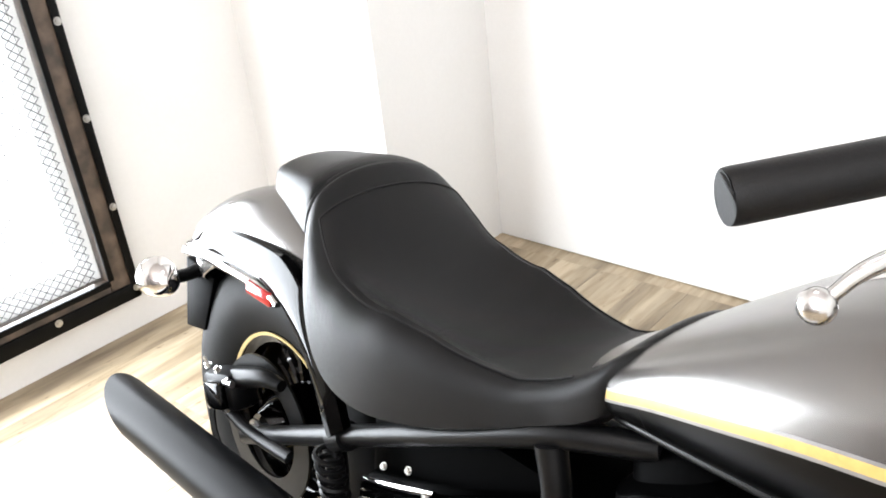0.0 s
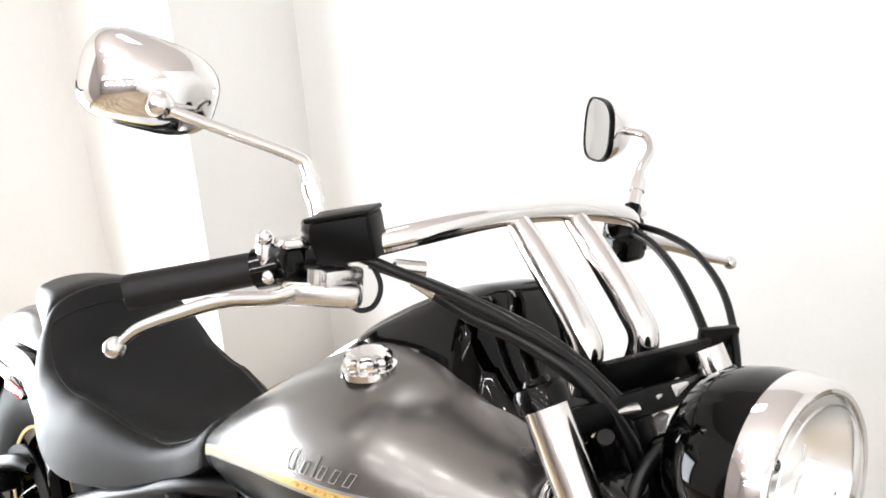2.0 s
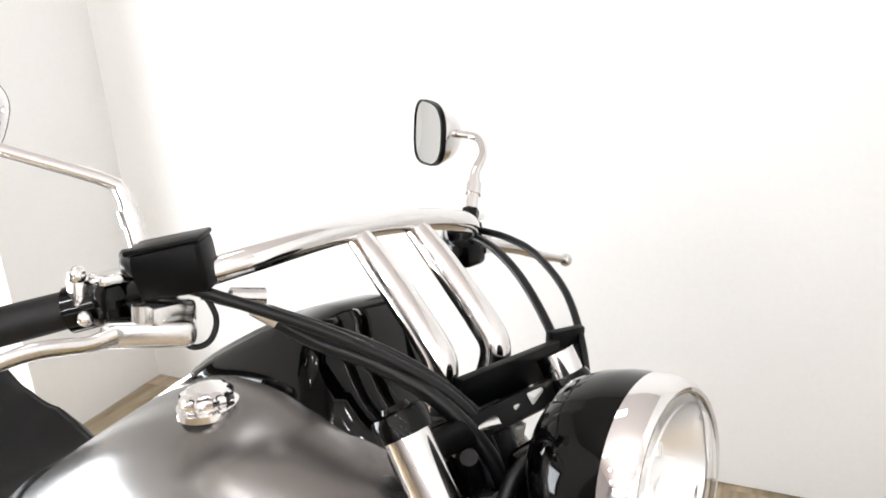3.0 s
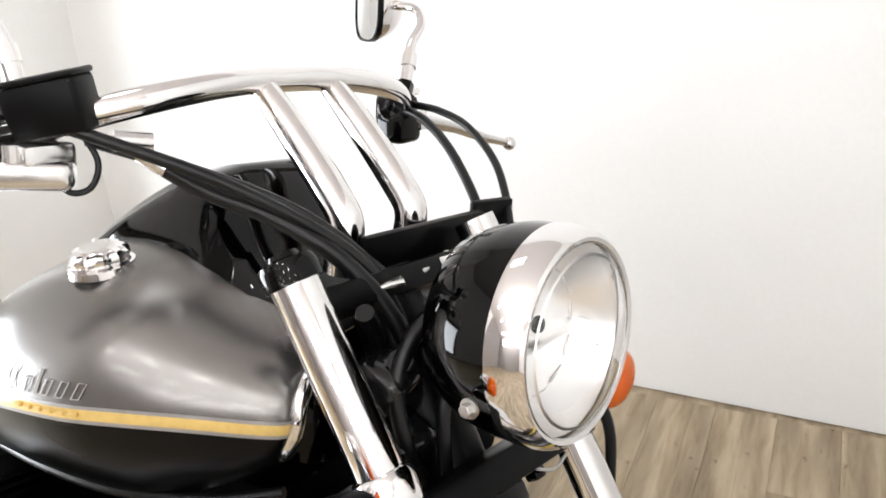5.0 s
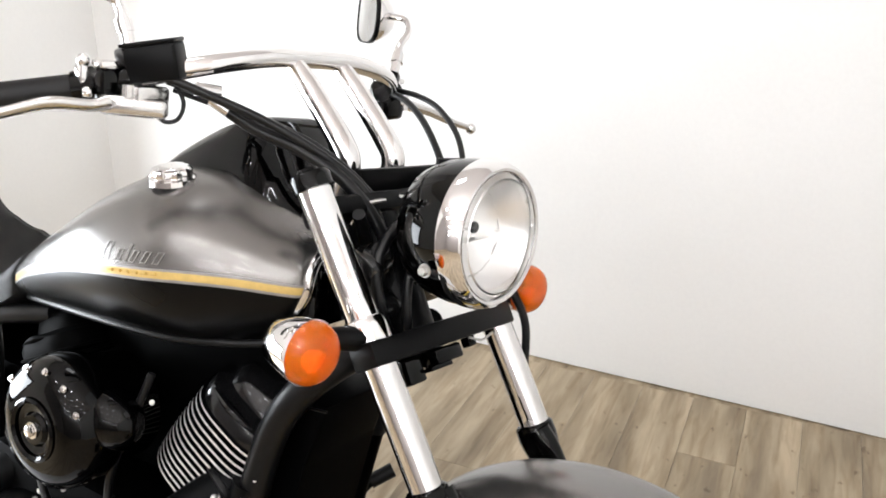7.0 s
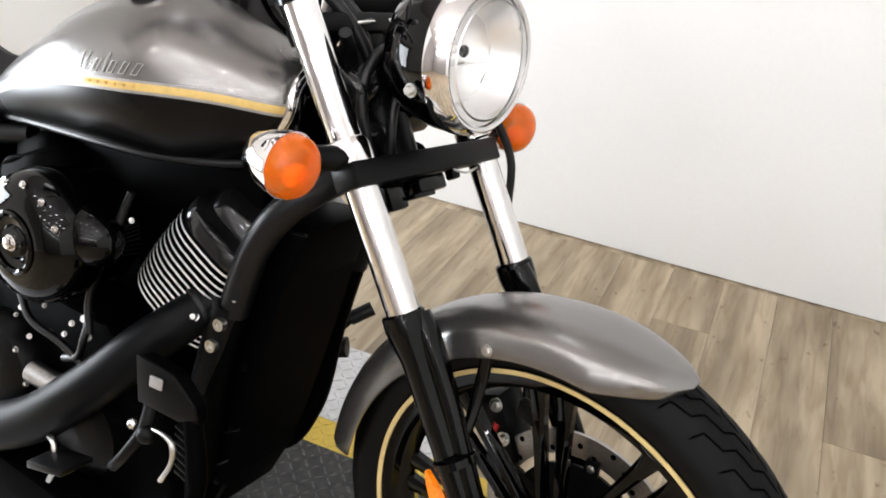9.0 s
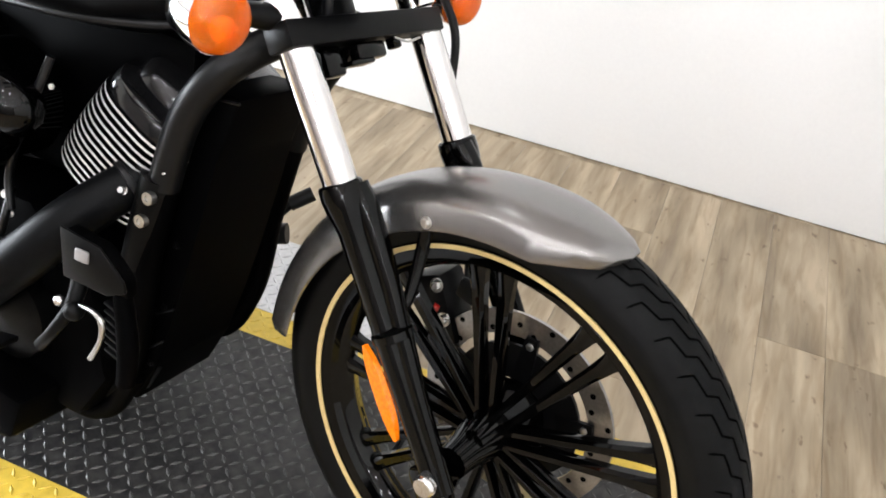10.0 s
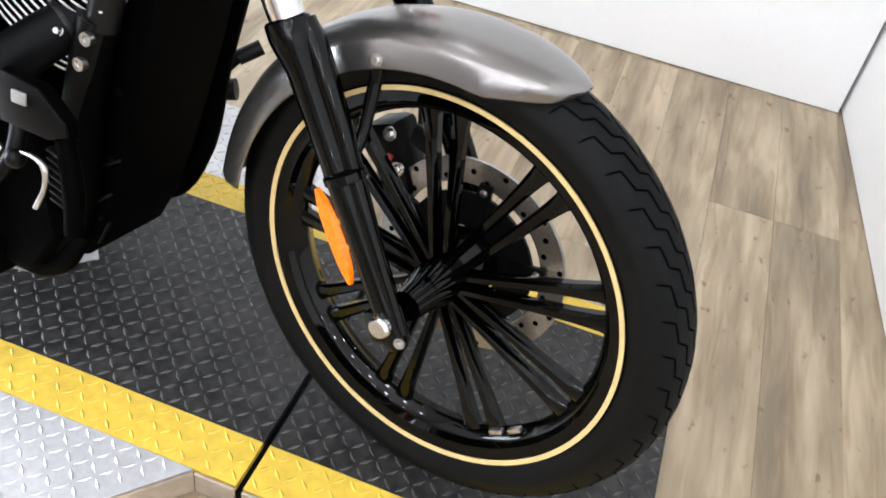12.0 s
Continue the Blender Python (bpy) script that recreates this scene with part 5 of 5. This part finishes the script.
b = lathe([(0.0001, -0.262), (0.02, -0.262), (0.024, -0.258), (0.05, -0.262), (0.072, -0.256), (0.088, -0.240), (0.094, -0.215), (0.093, -0.19), (0.08, -0.18), (0.08, -0.12)], "y", AC, 44)
air = part("air_cleaner", b, GLOSS_BLACK, bike, "round gloss black air cleaner cover")
part("air_cleaner_ring", lathe([(0.036, -0.2625), (0.040, -0.266), (0.044, -0.2635), (0.040, -0.26)], "y", AC, 36), GLOSS_BLACK, air)
part("air_cleaner_bolt", bolt((AC[0], -0.262, AC[2]), (0, -1, 0), 0.008, 0.008), CHROME, air)
# Chrome dots take the place of lamp reflections on the cover.
for k in range(5):
    a = radians(30 + 28 * k)
    part("cover_screw", bolt((AC[0] + 0.080 * math.cos(a), -0.250, AC[2] + 0.080 * math.sin(a)), (0.2 * math.cos(a), -1, 0.2 * math.sin(a)), 0.0036, 0.004), CHROME, air, "small chrome dot for a lamp reflection")
b = ball(0.05, (-0.66, -0.20, 0.262), scale=(1.1, 0.75, 0.85))
part("intake_cover", b, GLOSS_BLACK, bike, "gloss black intake cover")

# Exhaust: header of the front cylinder and two staggered silencers.
ex = new("exhaust")
ex.parent = bike
tagged(ex, "matt black exhaust with two straight slash-cut silencers")
part("header", tube([(-0.475, -0.075, 0.226), (-0.502, -0.125, 0.204), (-0.548, -0.186, 0.146), (-0.62, -0.223, 0.056), (-0.76, -0.232, -0.065), (-0.95, -0.235, -0.14), (-1.2, -0.235, -0.165)], [0.026, 0.029, 0.032, 0.0345, 0.037, 0.038, 0.040], 22), MATT_BLACK, ex, "matt black heat shield", m=None)
part("header_collar", lathe([(0.026, -0.005), (0.0318, -0.004), (0.0328, 0.0), (0.0318, 0.004), (0.026, 0.005)], "z", (-0.511, -0.139, 0.196), 28, turn=Vector((-0.40, -0.76, -0.50)).normalized().to_track_quat("Z", "Y").to_matrix()), FRAME_BLACK, ex, "black exhaust collar")
part("header_bolt", bolt((-0.497, -0.163, 0.196), (0.3, -1, 0.4), 0.0045, 0.008), STEEL, ex, "bright clamp bolt")
part("header_flange", bolt((-0.506, -0.150, 0.214), (0.3, -1, 0.2), 0.004, 0.008), STEEL, ex)
def silencer(p0, p1, r):
    a, c = Vector(p0), Vector(p1)
    d = (c - a).normalized()
    rings = []
    up = Vector((0, 0, 1))
    side = d.cross(up).normalized()
    up = side.cross(d)
    L = (c - a).length
    for t, k in ((0, 0.7), (0.03, 0.92), (0.1, 1), (0.5, 1.02), (0.9, 1.04), (1, 1.04), (1, 0.96), (0.9, 0.94)):
        ring = []
        for j in range(32):
            an = 2 * math.pi * j / 32
            p = a + d * L * t + r * k * (math.cos(an) * side + math.sin(an) * up)
            if t > 0.99:
                p = p + d * 0.085 * math.sin(an)
            ring.append(p)
        rings.append(ring)
    return skin(bmesh.new(), rings)
part("silencer", silencer((-1.24, -0.228, -0.014), (-1.938, -0.226, -0.070), 0.046), MATT_BLACK, ex, "slash-cut matt black silencer")
part("silencer", silencer((-1.10, -0.235, -0.175), (-1.60, -0.215, -0.222), 0.046), MATT_BLACK, ex, "slash-cut matt black silencer")
part("rear_header", tube([(-0.90, -0.12, 0.10), (-0.95, -0.17, 0.06), (-1.05, -0.21, 0.0), (-1.24, -0.222, -0.024)], 0.032, 20), MATT_BLACK, ex)

# Radiator and its side panels ahead of the engine.
rad = new("radiator")
rad.parent = bike
tagged(rad, "black radiator with side panels")
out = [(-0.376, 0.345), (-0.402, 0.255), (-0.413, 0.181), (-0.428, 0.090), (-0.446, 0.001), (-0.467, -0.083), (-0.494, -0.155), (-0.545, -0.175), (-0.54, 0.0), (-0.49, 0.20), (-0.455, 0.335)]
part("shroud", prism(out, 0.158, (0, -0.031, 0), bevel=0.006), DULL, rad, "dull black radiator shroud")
b = prism([(-0.045, -0.035), (0.05, -0.02), (0.055, 0.03), (-0.04, 0.02)], 0.006, bevel=0.002)
part("chin_panel", b, SATIN_BLACK, rad, "black chin panel edge", m=pose(-0.525, -0.10, -0.10, 0, 18, 0))
for dx, dz in ((-0.43, 0.12), (-0.44, 0.02), (-0.455, -0.08), (-0.52, -0.15)):
    part("shroud_bolt", bolt((dx - 0.020, -0.110, dz), (0, -1, 0), 0.004, 0.004), SATIN_BLACK, rad)
# Horn and wiring behind the headlight.
b = prism([(-0.05, -0.06), (0.02, -0.07), (0.03, 0.03), (-0.03, 0.04)], 0.09, (0, 0, 0), bevel=0.012)
part("wiring_cover", b, GLOSS_BLACK, bike, "black wiring cover at the steering head", m=S @ pose(-0.345, 0.02, 0.535, 0, 10, 0))
b = lathe([(0.0001, 0.02), (0.03, 0.02), (0.042, 0.012), (0.043, -0.01), (0.02, -0.02), (0.0001, -0.02)], "x", (-0.345, -0.01, 0.42), 28)
part("horn", b, GLOSS_BLACK, bike, "black horn")

# Foot controls on the right side.
b = prism([(-0.050, 0.034), (0.005, 0.026), (0.040, -0.005), (0.045, -0.030), (-0.042, -0.026)], 0.020, bevel=0.005)
pb = part("brake_pedal_bracket", b, DULL, bike, "black foot brake bracket", m=pose(-0.446, -0.236, 0.138, 0, 0, 6))
part("bracket_window", block((0.020, 0.004, 0.016), (-0.018, -0.0175, 0.010), 0.002), GREY_LINE, pb, m=pose(-0.446, -0.236, 0.138, 0, 0, 6))
b = tube([(-0.50, -0.215, 0.11), (-0.495, -0.235, 0.06), (-0.51, -0.25, 0.02), (-0.53, -0.252, -0.01)], [0.012, 0.010, 0.008, 0.008], 12)
ball(0.013, (-0.487, -0.24, 0.055), b)
part("pedal_linkage", b, SATIN_BLACK, bike, "black pedal linkage")
b = tube([(-0.44, -0.21, 0.09), (-0.42, -0.215, 0.02), (-0.415, -0.22, -0.03)], [0.012, 0.014, 0.012], 14)
part("pedal_rubber", b, DULL, bike, "ribbed rubber pedal pad")
b = tube([(-0.56, 0.13, 0.00), (-0.505, 0.16, 0.050), (-0.478, 0.188, 0.092)], [0.009, 0.008, 0.008], 12)
sl = part("shift_lever", b, SATIN_BLACK, bike, "black gear lever with rubber tip")
part("lever_rubber", tube([(-0.480, 0.186, 0.090), (-0.455, 0.212, 0.112)], 0.0125, 14, smooth_line=False), GRIP, sl, "rubber lever tip")
part("foot_peg", tube([(-0.60, 0.12, 0.0), (-0.53, 0.16, 0.022), (-0.475, 0.185, 0.038)], [0.012, 0.017, 0.018], 14), GRIP, bike, "ribbed rubber foot peg")
part("side_stand", tube([(-0.80, 0.14, -0.14), (-0.84, 0.24, -0.26), (-0.86, 0.315, -0.305)], [0.014, 0.012, 0.016], 12), SATIN_BLACK, bike, "black side stand")

# Small fittings: frame joint, brackets, levers, wiring, hoses, left caliper.
part("exhaust_joint", lathe([(0.014, -0.040), (0.0175, -0.038), (0.0175, 0.038), (0.014, 0.040), (0.014, -0.040)], "x", (-0.735, -0.195, 0.004), 28), DISC, ex, "bright exhaust joint sleeve")
for k in range(10):
    a = radians(36 * k + 10)
    part("cover_bolt", bolt((-0.86 + 0.086 * math.cos(a), -0.203, -0.03 + 0.086 * math.sin(a)), (0, -1, 0), 0.0035, 0.005), STEEL, bike, "small cover bolt")
for x, z, rr in ((-0.735, 0.085, 0.0035), (-0.705, 0.095, 0.0028), (-0.690, 0.118, 0.003), (-0.665, 0.135, 0.004), (-0.655, 0.11, 0.0035), (-0.625, 0.062, 0.004), (-0.78, 0.06, 0.003), (-0.80, 0.10, 0.003)):
    part("clip_bolt", bolt((x, -0.197, z), (0.4, -1, 0.5), rr, 0.005), STEEL, bike, "small bright clip bolt")
for pts in ([(-0.66, -0.19, 0.145), (-0.655, -0.205, 0.11), (-0.665, -0.205, 0.08), (-0.70, -0.20, 0.06)], [(-0.80, -0.20, 0.13), (-0.76, -0.21, 0.10), (-0.70, -0.205, 0.085), (-0.63, -0.20, 0.055)], [(-0.62, -0.17, 0.33), (-0.64, -0.19, 0.24), (-0.66, -0.195, 0.17), (-0.65, -0.20, 0.12)]):
    part("engine_hose", tube(pts, 0.0055, 10), CABLE, bike, "thin black hose on the engine")
for a_, b_ in (((-0.520, -0.1125, -0.030), (-0.442, -0.1125, 0.026)), ((-0.485, -0.1125, -0.060), (-0.455, -0.1125, -0.032)), ((-0.455, -0.1125, 0.33), (-0.375, -0.1125, 0.34))):
    part("panel_edge", tube([a_, b_], 0.0022, 6, smooth_line=False), FRAME_BLACK, rad, "raised panel edge")
joint = part("frame_joint", tube([(-0.463, -0.137, 0.222), (-0.467, -0.137, 0.201), (-0.478, -0.137, 0.147), (-0.491, -0.135, 0.085)], [0.0240, 0.0240, 0.0235, 0.0225], 18), SATIN_BLACK, bike, "black frame joint")
for x, z in ((-0.456, 0.200), (-0.466, 0.165)):
    part("socket_bolt", lathe([(0.0001, -0.006), (0.0045, -0.006), (0.0045, -0.009), (0.0085, -0.009), (0.0085, 0.0)], "y", (x, -0.156, z), 16), STEEL, joint, "bright socket bolt")
for x, y, z in ((-0.445, -0.150, 0.235), (-0.40, -0.128, 0.352), (-0.50, -0.155, 0.05), (-0.60, -0.185, 0.30), (-0.70, -0.188, 0.16), (-0.58, -0.19, 0.08), (-0.745, -0.20, 0.125), (-0.80, -0.205, 0.09)):
    part("engine_bolt", bolt((x, y, z), (0.3, -1, 0.4), 0.0026, 0.004), STEEL, bike, "bright bolt head")
part("bracket_plate", prism([(-0.052, 0.036), (0.006, 0.028), (0.042, -0.004), (0.046, -0.018), (0.02, -0.031), (-0.044, -0.028)], 0.004, bevel=0.0015), SATIN_BLACK, pb, "black bracket plate", m=pose(-0.446, -0.250, 0.138, 0, 0, 6))
part("linkage_ball", ball(0.008, (-0.512, -0.24, 0.059)), BRUSHED, bike, "bright ball joint")
part("linkage_rod", tube([(-0.494, -0.236, 0.062), (-0.455, -0.242, 0.070), (-0.437, -0.244, 0.062), (-0.438, -0.244, 0.036), (-0.456, -0.240, 0.0)], [0.002, 0.003, 0.0045, 0.0032, 0.004], 10), STEEL, bike, "bright curved linkage rod")
for i in range(7):
    part("pad_rib", block((0.026, 0.020, 0.004), (0, 0, 0), 0.0015), FRAME_BLACK, bike, "rubber rib", m=pose(-0.446 + 0.001 * i, -0.212, 0.070 - 0.011 * i, 0, 14, 0))
for x, z in ((-0.605, -0.03),):
    part("foot_board", prism([(-0.035, -0.016), (0.035, 0.004), (0.035, 0.014), (-0.035, -0.004)], 0.05, bevel=0.003), SATIN_BLACK, bike, "black foot rest plate", m=pose(x, -0.275, z))
part("brake_wire_loop", tube([(-0.66, -0.25, -0.03), (-0.635, -0.262, -0.022), (-0.628, -0.264, -0.055), (-0.645, -0.26, -0.09)], 0.004, 8), STEEL, bike, "bright spring loop")
part("exhaust_collector", prism([(-0.58, -0.14), (-0.60, -0.215), (-0.68, -0.228), (-1.10, -0.228), (-1.10, -0.12)], 0.20, (0, -0.14, 0), bevel=0.012), DULL, ex, "dull black exhaust collector")
# The rail is near-black too, for the shade low on the frame.
part("lower_frame_rail", tube([(-0.49, -0.125, -0.10), (-0.54, -0.125, -0.185), (-0.66, -0.125, -0.205), (-1.15, -0.125, -0.200)], 0.017, 14), DULL, bike, "black lower frame rail")
# Wiring and brackets between the fork legs.
for pts, rad_ in (([(-0.335, -0.075, 0.560), (-0.350, -0.045, 0.520), (-0.345, -0.03, 0.46), (-0.33, -0.02, 0.40)], 0.011),
                  ([(-0.360, -0.09, 0.60), (-0.375, -0.06, 0.56), (-0.38, -0.05, 0.50), (-0.365, -0.05, 0.44), (-0.34, -0.06, 0.40)], 0.008),
                  ([(-0.325, -0.02, 0.60), (-0.335, -0.06, 0.575), (-0.330, -0.085, 0.535), (-0.320, -0.08, 0.48), (-0.318, -0.05, 0.43)], 0.0075),
                  ([(-0.300, 0.02, 0.59), (-0.312, -0.02, 0.565), (-0.308, -0.05, 0.52), (-0.300, -0.055, 0.455)], 0.006)):
    part("wiring_loom", tube(pts, rad_, 12), CABLE, bike, "black wiring loom", m=S)
for at, size, rz in (((-0.352, -0.075, 0.535), (0.050, 0.050, 0.042), 12), ((-0.345, -0.070, 0.478), (0.055, 0.055, 0.050), -8), ((-0.335, -0.062, 0.425), (0.050, 0.050, 0.038), 5)):
    part("connector_box", block(size, (0, 0, 0), 0.012, segments=3), ROCKER, bike, "glossy black connector cover", m=S @ pose(*at, 0, 18, rz))
part("cable_guide", block((0.052, 0.018, 0.004), (0, 0, 0), 0.0015), BRUSHED, bike, "bright cable guide", m=S @ pose(-0.389, -0.048, 0.604, 0, -8, 50))
part("guide_tab", block((0.004, 0.020, 0.030), (0, 0, 0), 0.0015), BRUSHED, bike, "bright guide tab", m=S @ pose(-0.405, -0.045, 0.585, 0, 20, 30))
for at in ((-0.389, 0.018, 0.601), (-0.386, 0.045, 0.603)):
    part("white_connector", block((0.014, 0.026, 0.014), (0, 0, 0), 0.002), WHITE_PLASTIC, bike, "white wiring connector", m=S @ pose(*at, 0, 10, 12))
part("white_connector", block((0.010, 0.020, 0.018), (0, 0, 0), 0.002), WHITE_PLASTIC, bike, "white wiring connector", m=S @ pose(-0.392, 0.030, 0.568, 0, 10, 12))
for at, rad_ in (((-0.238, -0.108, 0.566), 0.0055),):
    part("headlight_bolt", bolt((0, 0, 0), (0, -1, 0), rad_, 0.008), STEEL, light, "bright headlight bolt", m=S @ pose(*at))
# Brake hose on the left fork leg and the left caliper.
part("brake_hose", tube([(0.030, 0.135, 0.560), (0.020, 0.150, 0.50), (-0.020, 0.152, 0.42), (-0.030, 0.148, 0.34), (-0.04, 0.135, 0.24), (-0.055, 0.11, 0.16)], 0.006, 10), CABLE, bike, "black front brake hose", m=FORK)
fcal = part("front_caliper", block((0.055, 0.060, 0.110), (0, 0, 0), 0.012), SATIN_BLACK, bike, "black front brake caliper", m=S @ pose(-0.150, 0.085, 0.085, 0, -28, 0))
for dx, dz in ((-0.150, 0.130), (-0.128, 0.085), (-0.160, 0.050)):
    part("caliper_bolt", bolt((dx, 0.052, dz), (0, -1, 0.2), 0.007, 0.008), STEEL, fcal, "plated caliper bolt", m=S)
part("caliper_bracket", block((0.040, 0.012, 0.030), (0, 0, 0), 0.004), FRAME_BLACK, fcal, m=S @ pose(-0.100, 0.060, 0.140, 0, 10, 0))
part("hose_joint", tube([(-0.145, 0.058, 0.10), (-0.152, 0.060, 0.06)], 0.006, 10, smooth_line=False), RED, fcal, "copper-red hose joint", m=S)
for a, rr in ((radians(-52), 0.232), (radians(-44), 0.232)):
    part("wheel_weight", block((0.022, 0.010, 0.008), (0, 0, 0), 0.002), STEEL, fw, "stick-on wheel weight", m=S @ Matrix.Rotation(-a, 4, "Y") @ Matrix.Translation((rr, -0.012, 0)) @ Matrix.Rotation(radians(90), 4, "Y"))
# Rear brake: torque arm, disc rim and hose clips seen beside the silencer.
part("torque_arm", tube([(-1.70, -0.150, 0.005), (-1.62, -0.150, -0.01), (-1.50, -0.148, 0.0)], [0.012, 0.010, 0.011], 12, flat=0.6), FRAME_BLACK, cal, "black torque arm", m=REAR)
part("caliper_cover", block((0.060, 0.020, 0.050), (0, 0, 0), 0.007), GLOSS_BLACK, cal, "gloss black caliper cover", m=REAR @ pose(-1.700, -0.166, 0.028, 0, -20, 0))
part("bleed_nipple", tube([(-1.735, -0.160, 0.066), (-1.742, -0.166, 0.084)], [0.0035, 0.0025], 8, smooth_line=False), STEEL, cal, "bright bleed nipple", m=REAR)
part("caliper_pin", tube([(-1.68, -0.160, 0.060), (-1.655, -0.160, 0.066)], 0.006, 10, smooth_line=False), STEEL, cal, "bright slide pin", m=REAR)
part("axle_nut", bolt(RA[0:1] + (-0.118,) + RA[2:], (0, -1, 0), 0.016, 0.016), STEEL, rw, "plated axle nut")
for x, z in ((-1.30, 0.150), (-1.25, 0.170), (-1.215, 0.150)):
    part("cover_clip", bolt((x, -0.150, z - 0.03), (0, -1, 0.4), 0.004, 0.005), STEEL, bike, "small bright clip")
part("tube_clamp", tube([(-1.437, -0.130, 0.090), (-1.407, -0.130, 0.106)], 0.0225, 16, smooth_line=False), FRAME_BLACK, bike, "black clamp on the frame tube")
part("lever_perch", block((0.028, 0.078, 0.024), (-0.592, -0.243, 0.689), 0.008, segments=3, turn=Matrix.Rotation(radians(-38), 3, "Z")), BRUSHED, handlebar, "bright lever perch", m=BARS)
part("perch_bolt", bolt((-0.592, -0.236, 0.700), (0.6, -0.7, 0.3), 0.005, 0.006), CHROME, handlebar, "bright perch bolt", m=BARS)
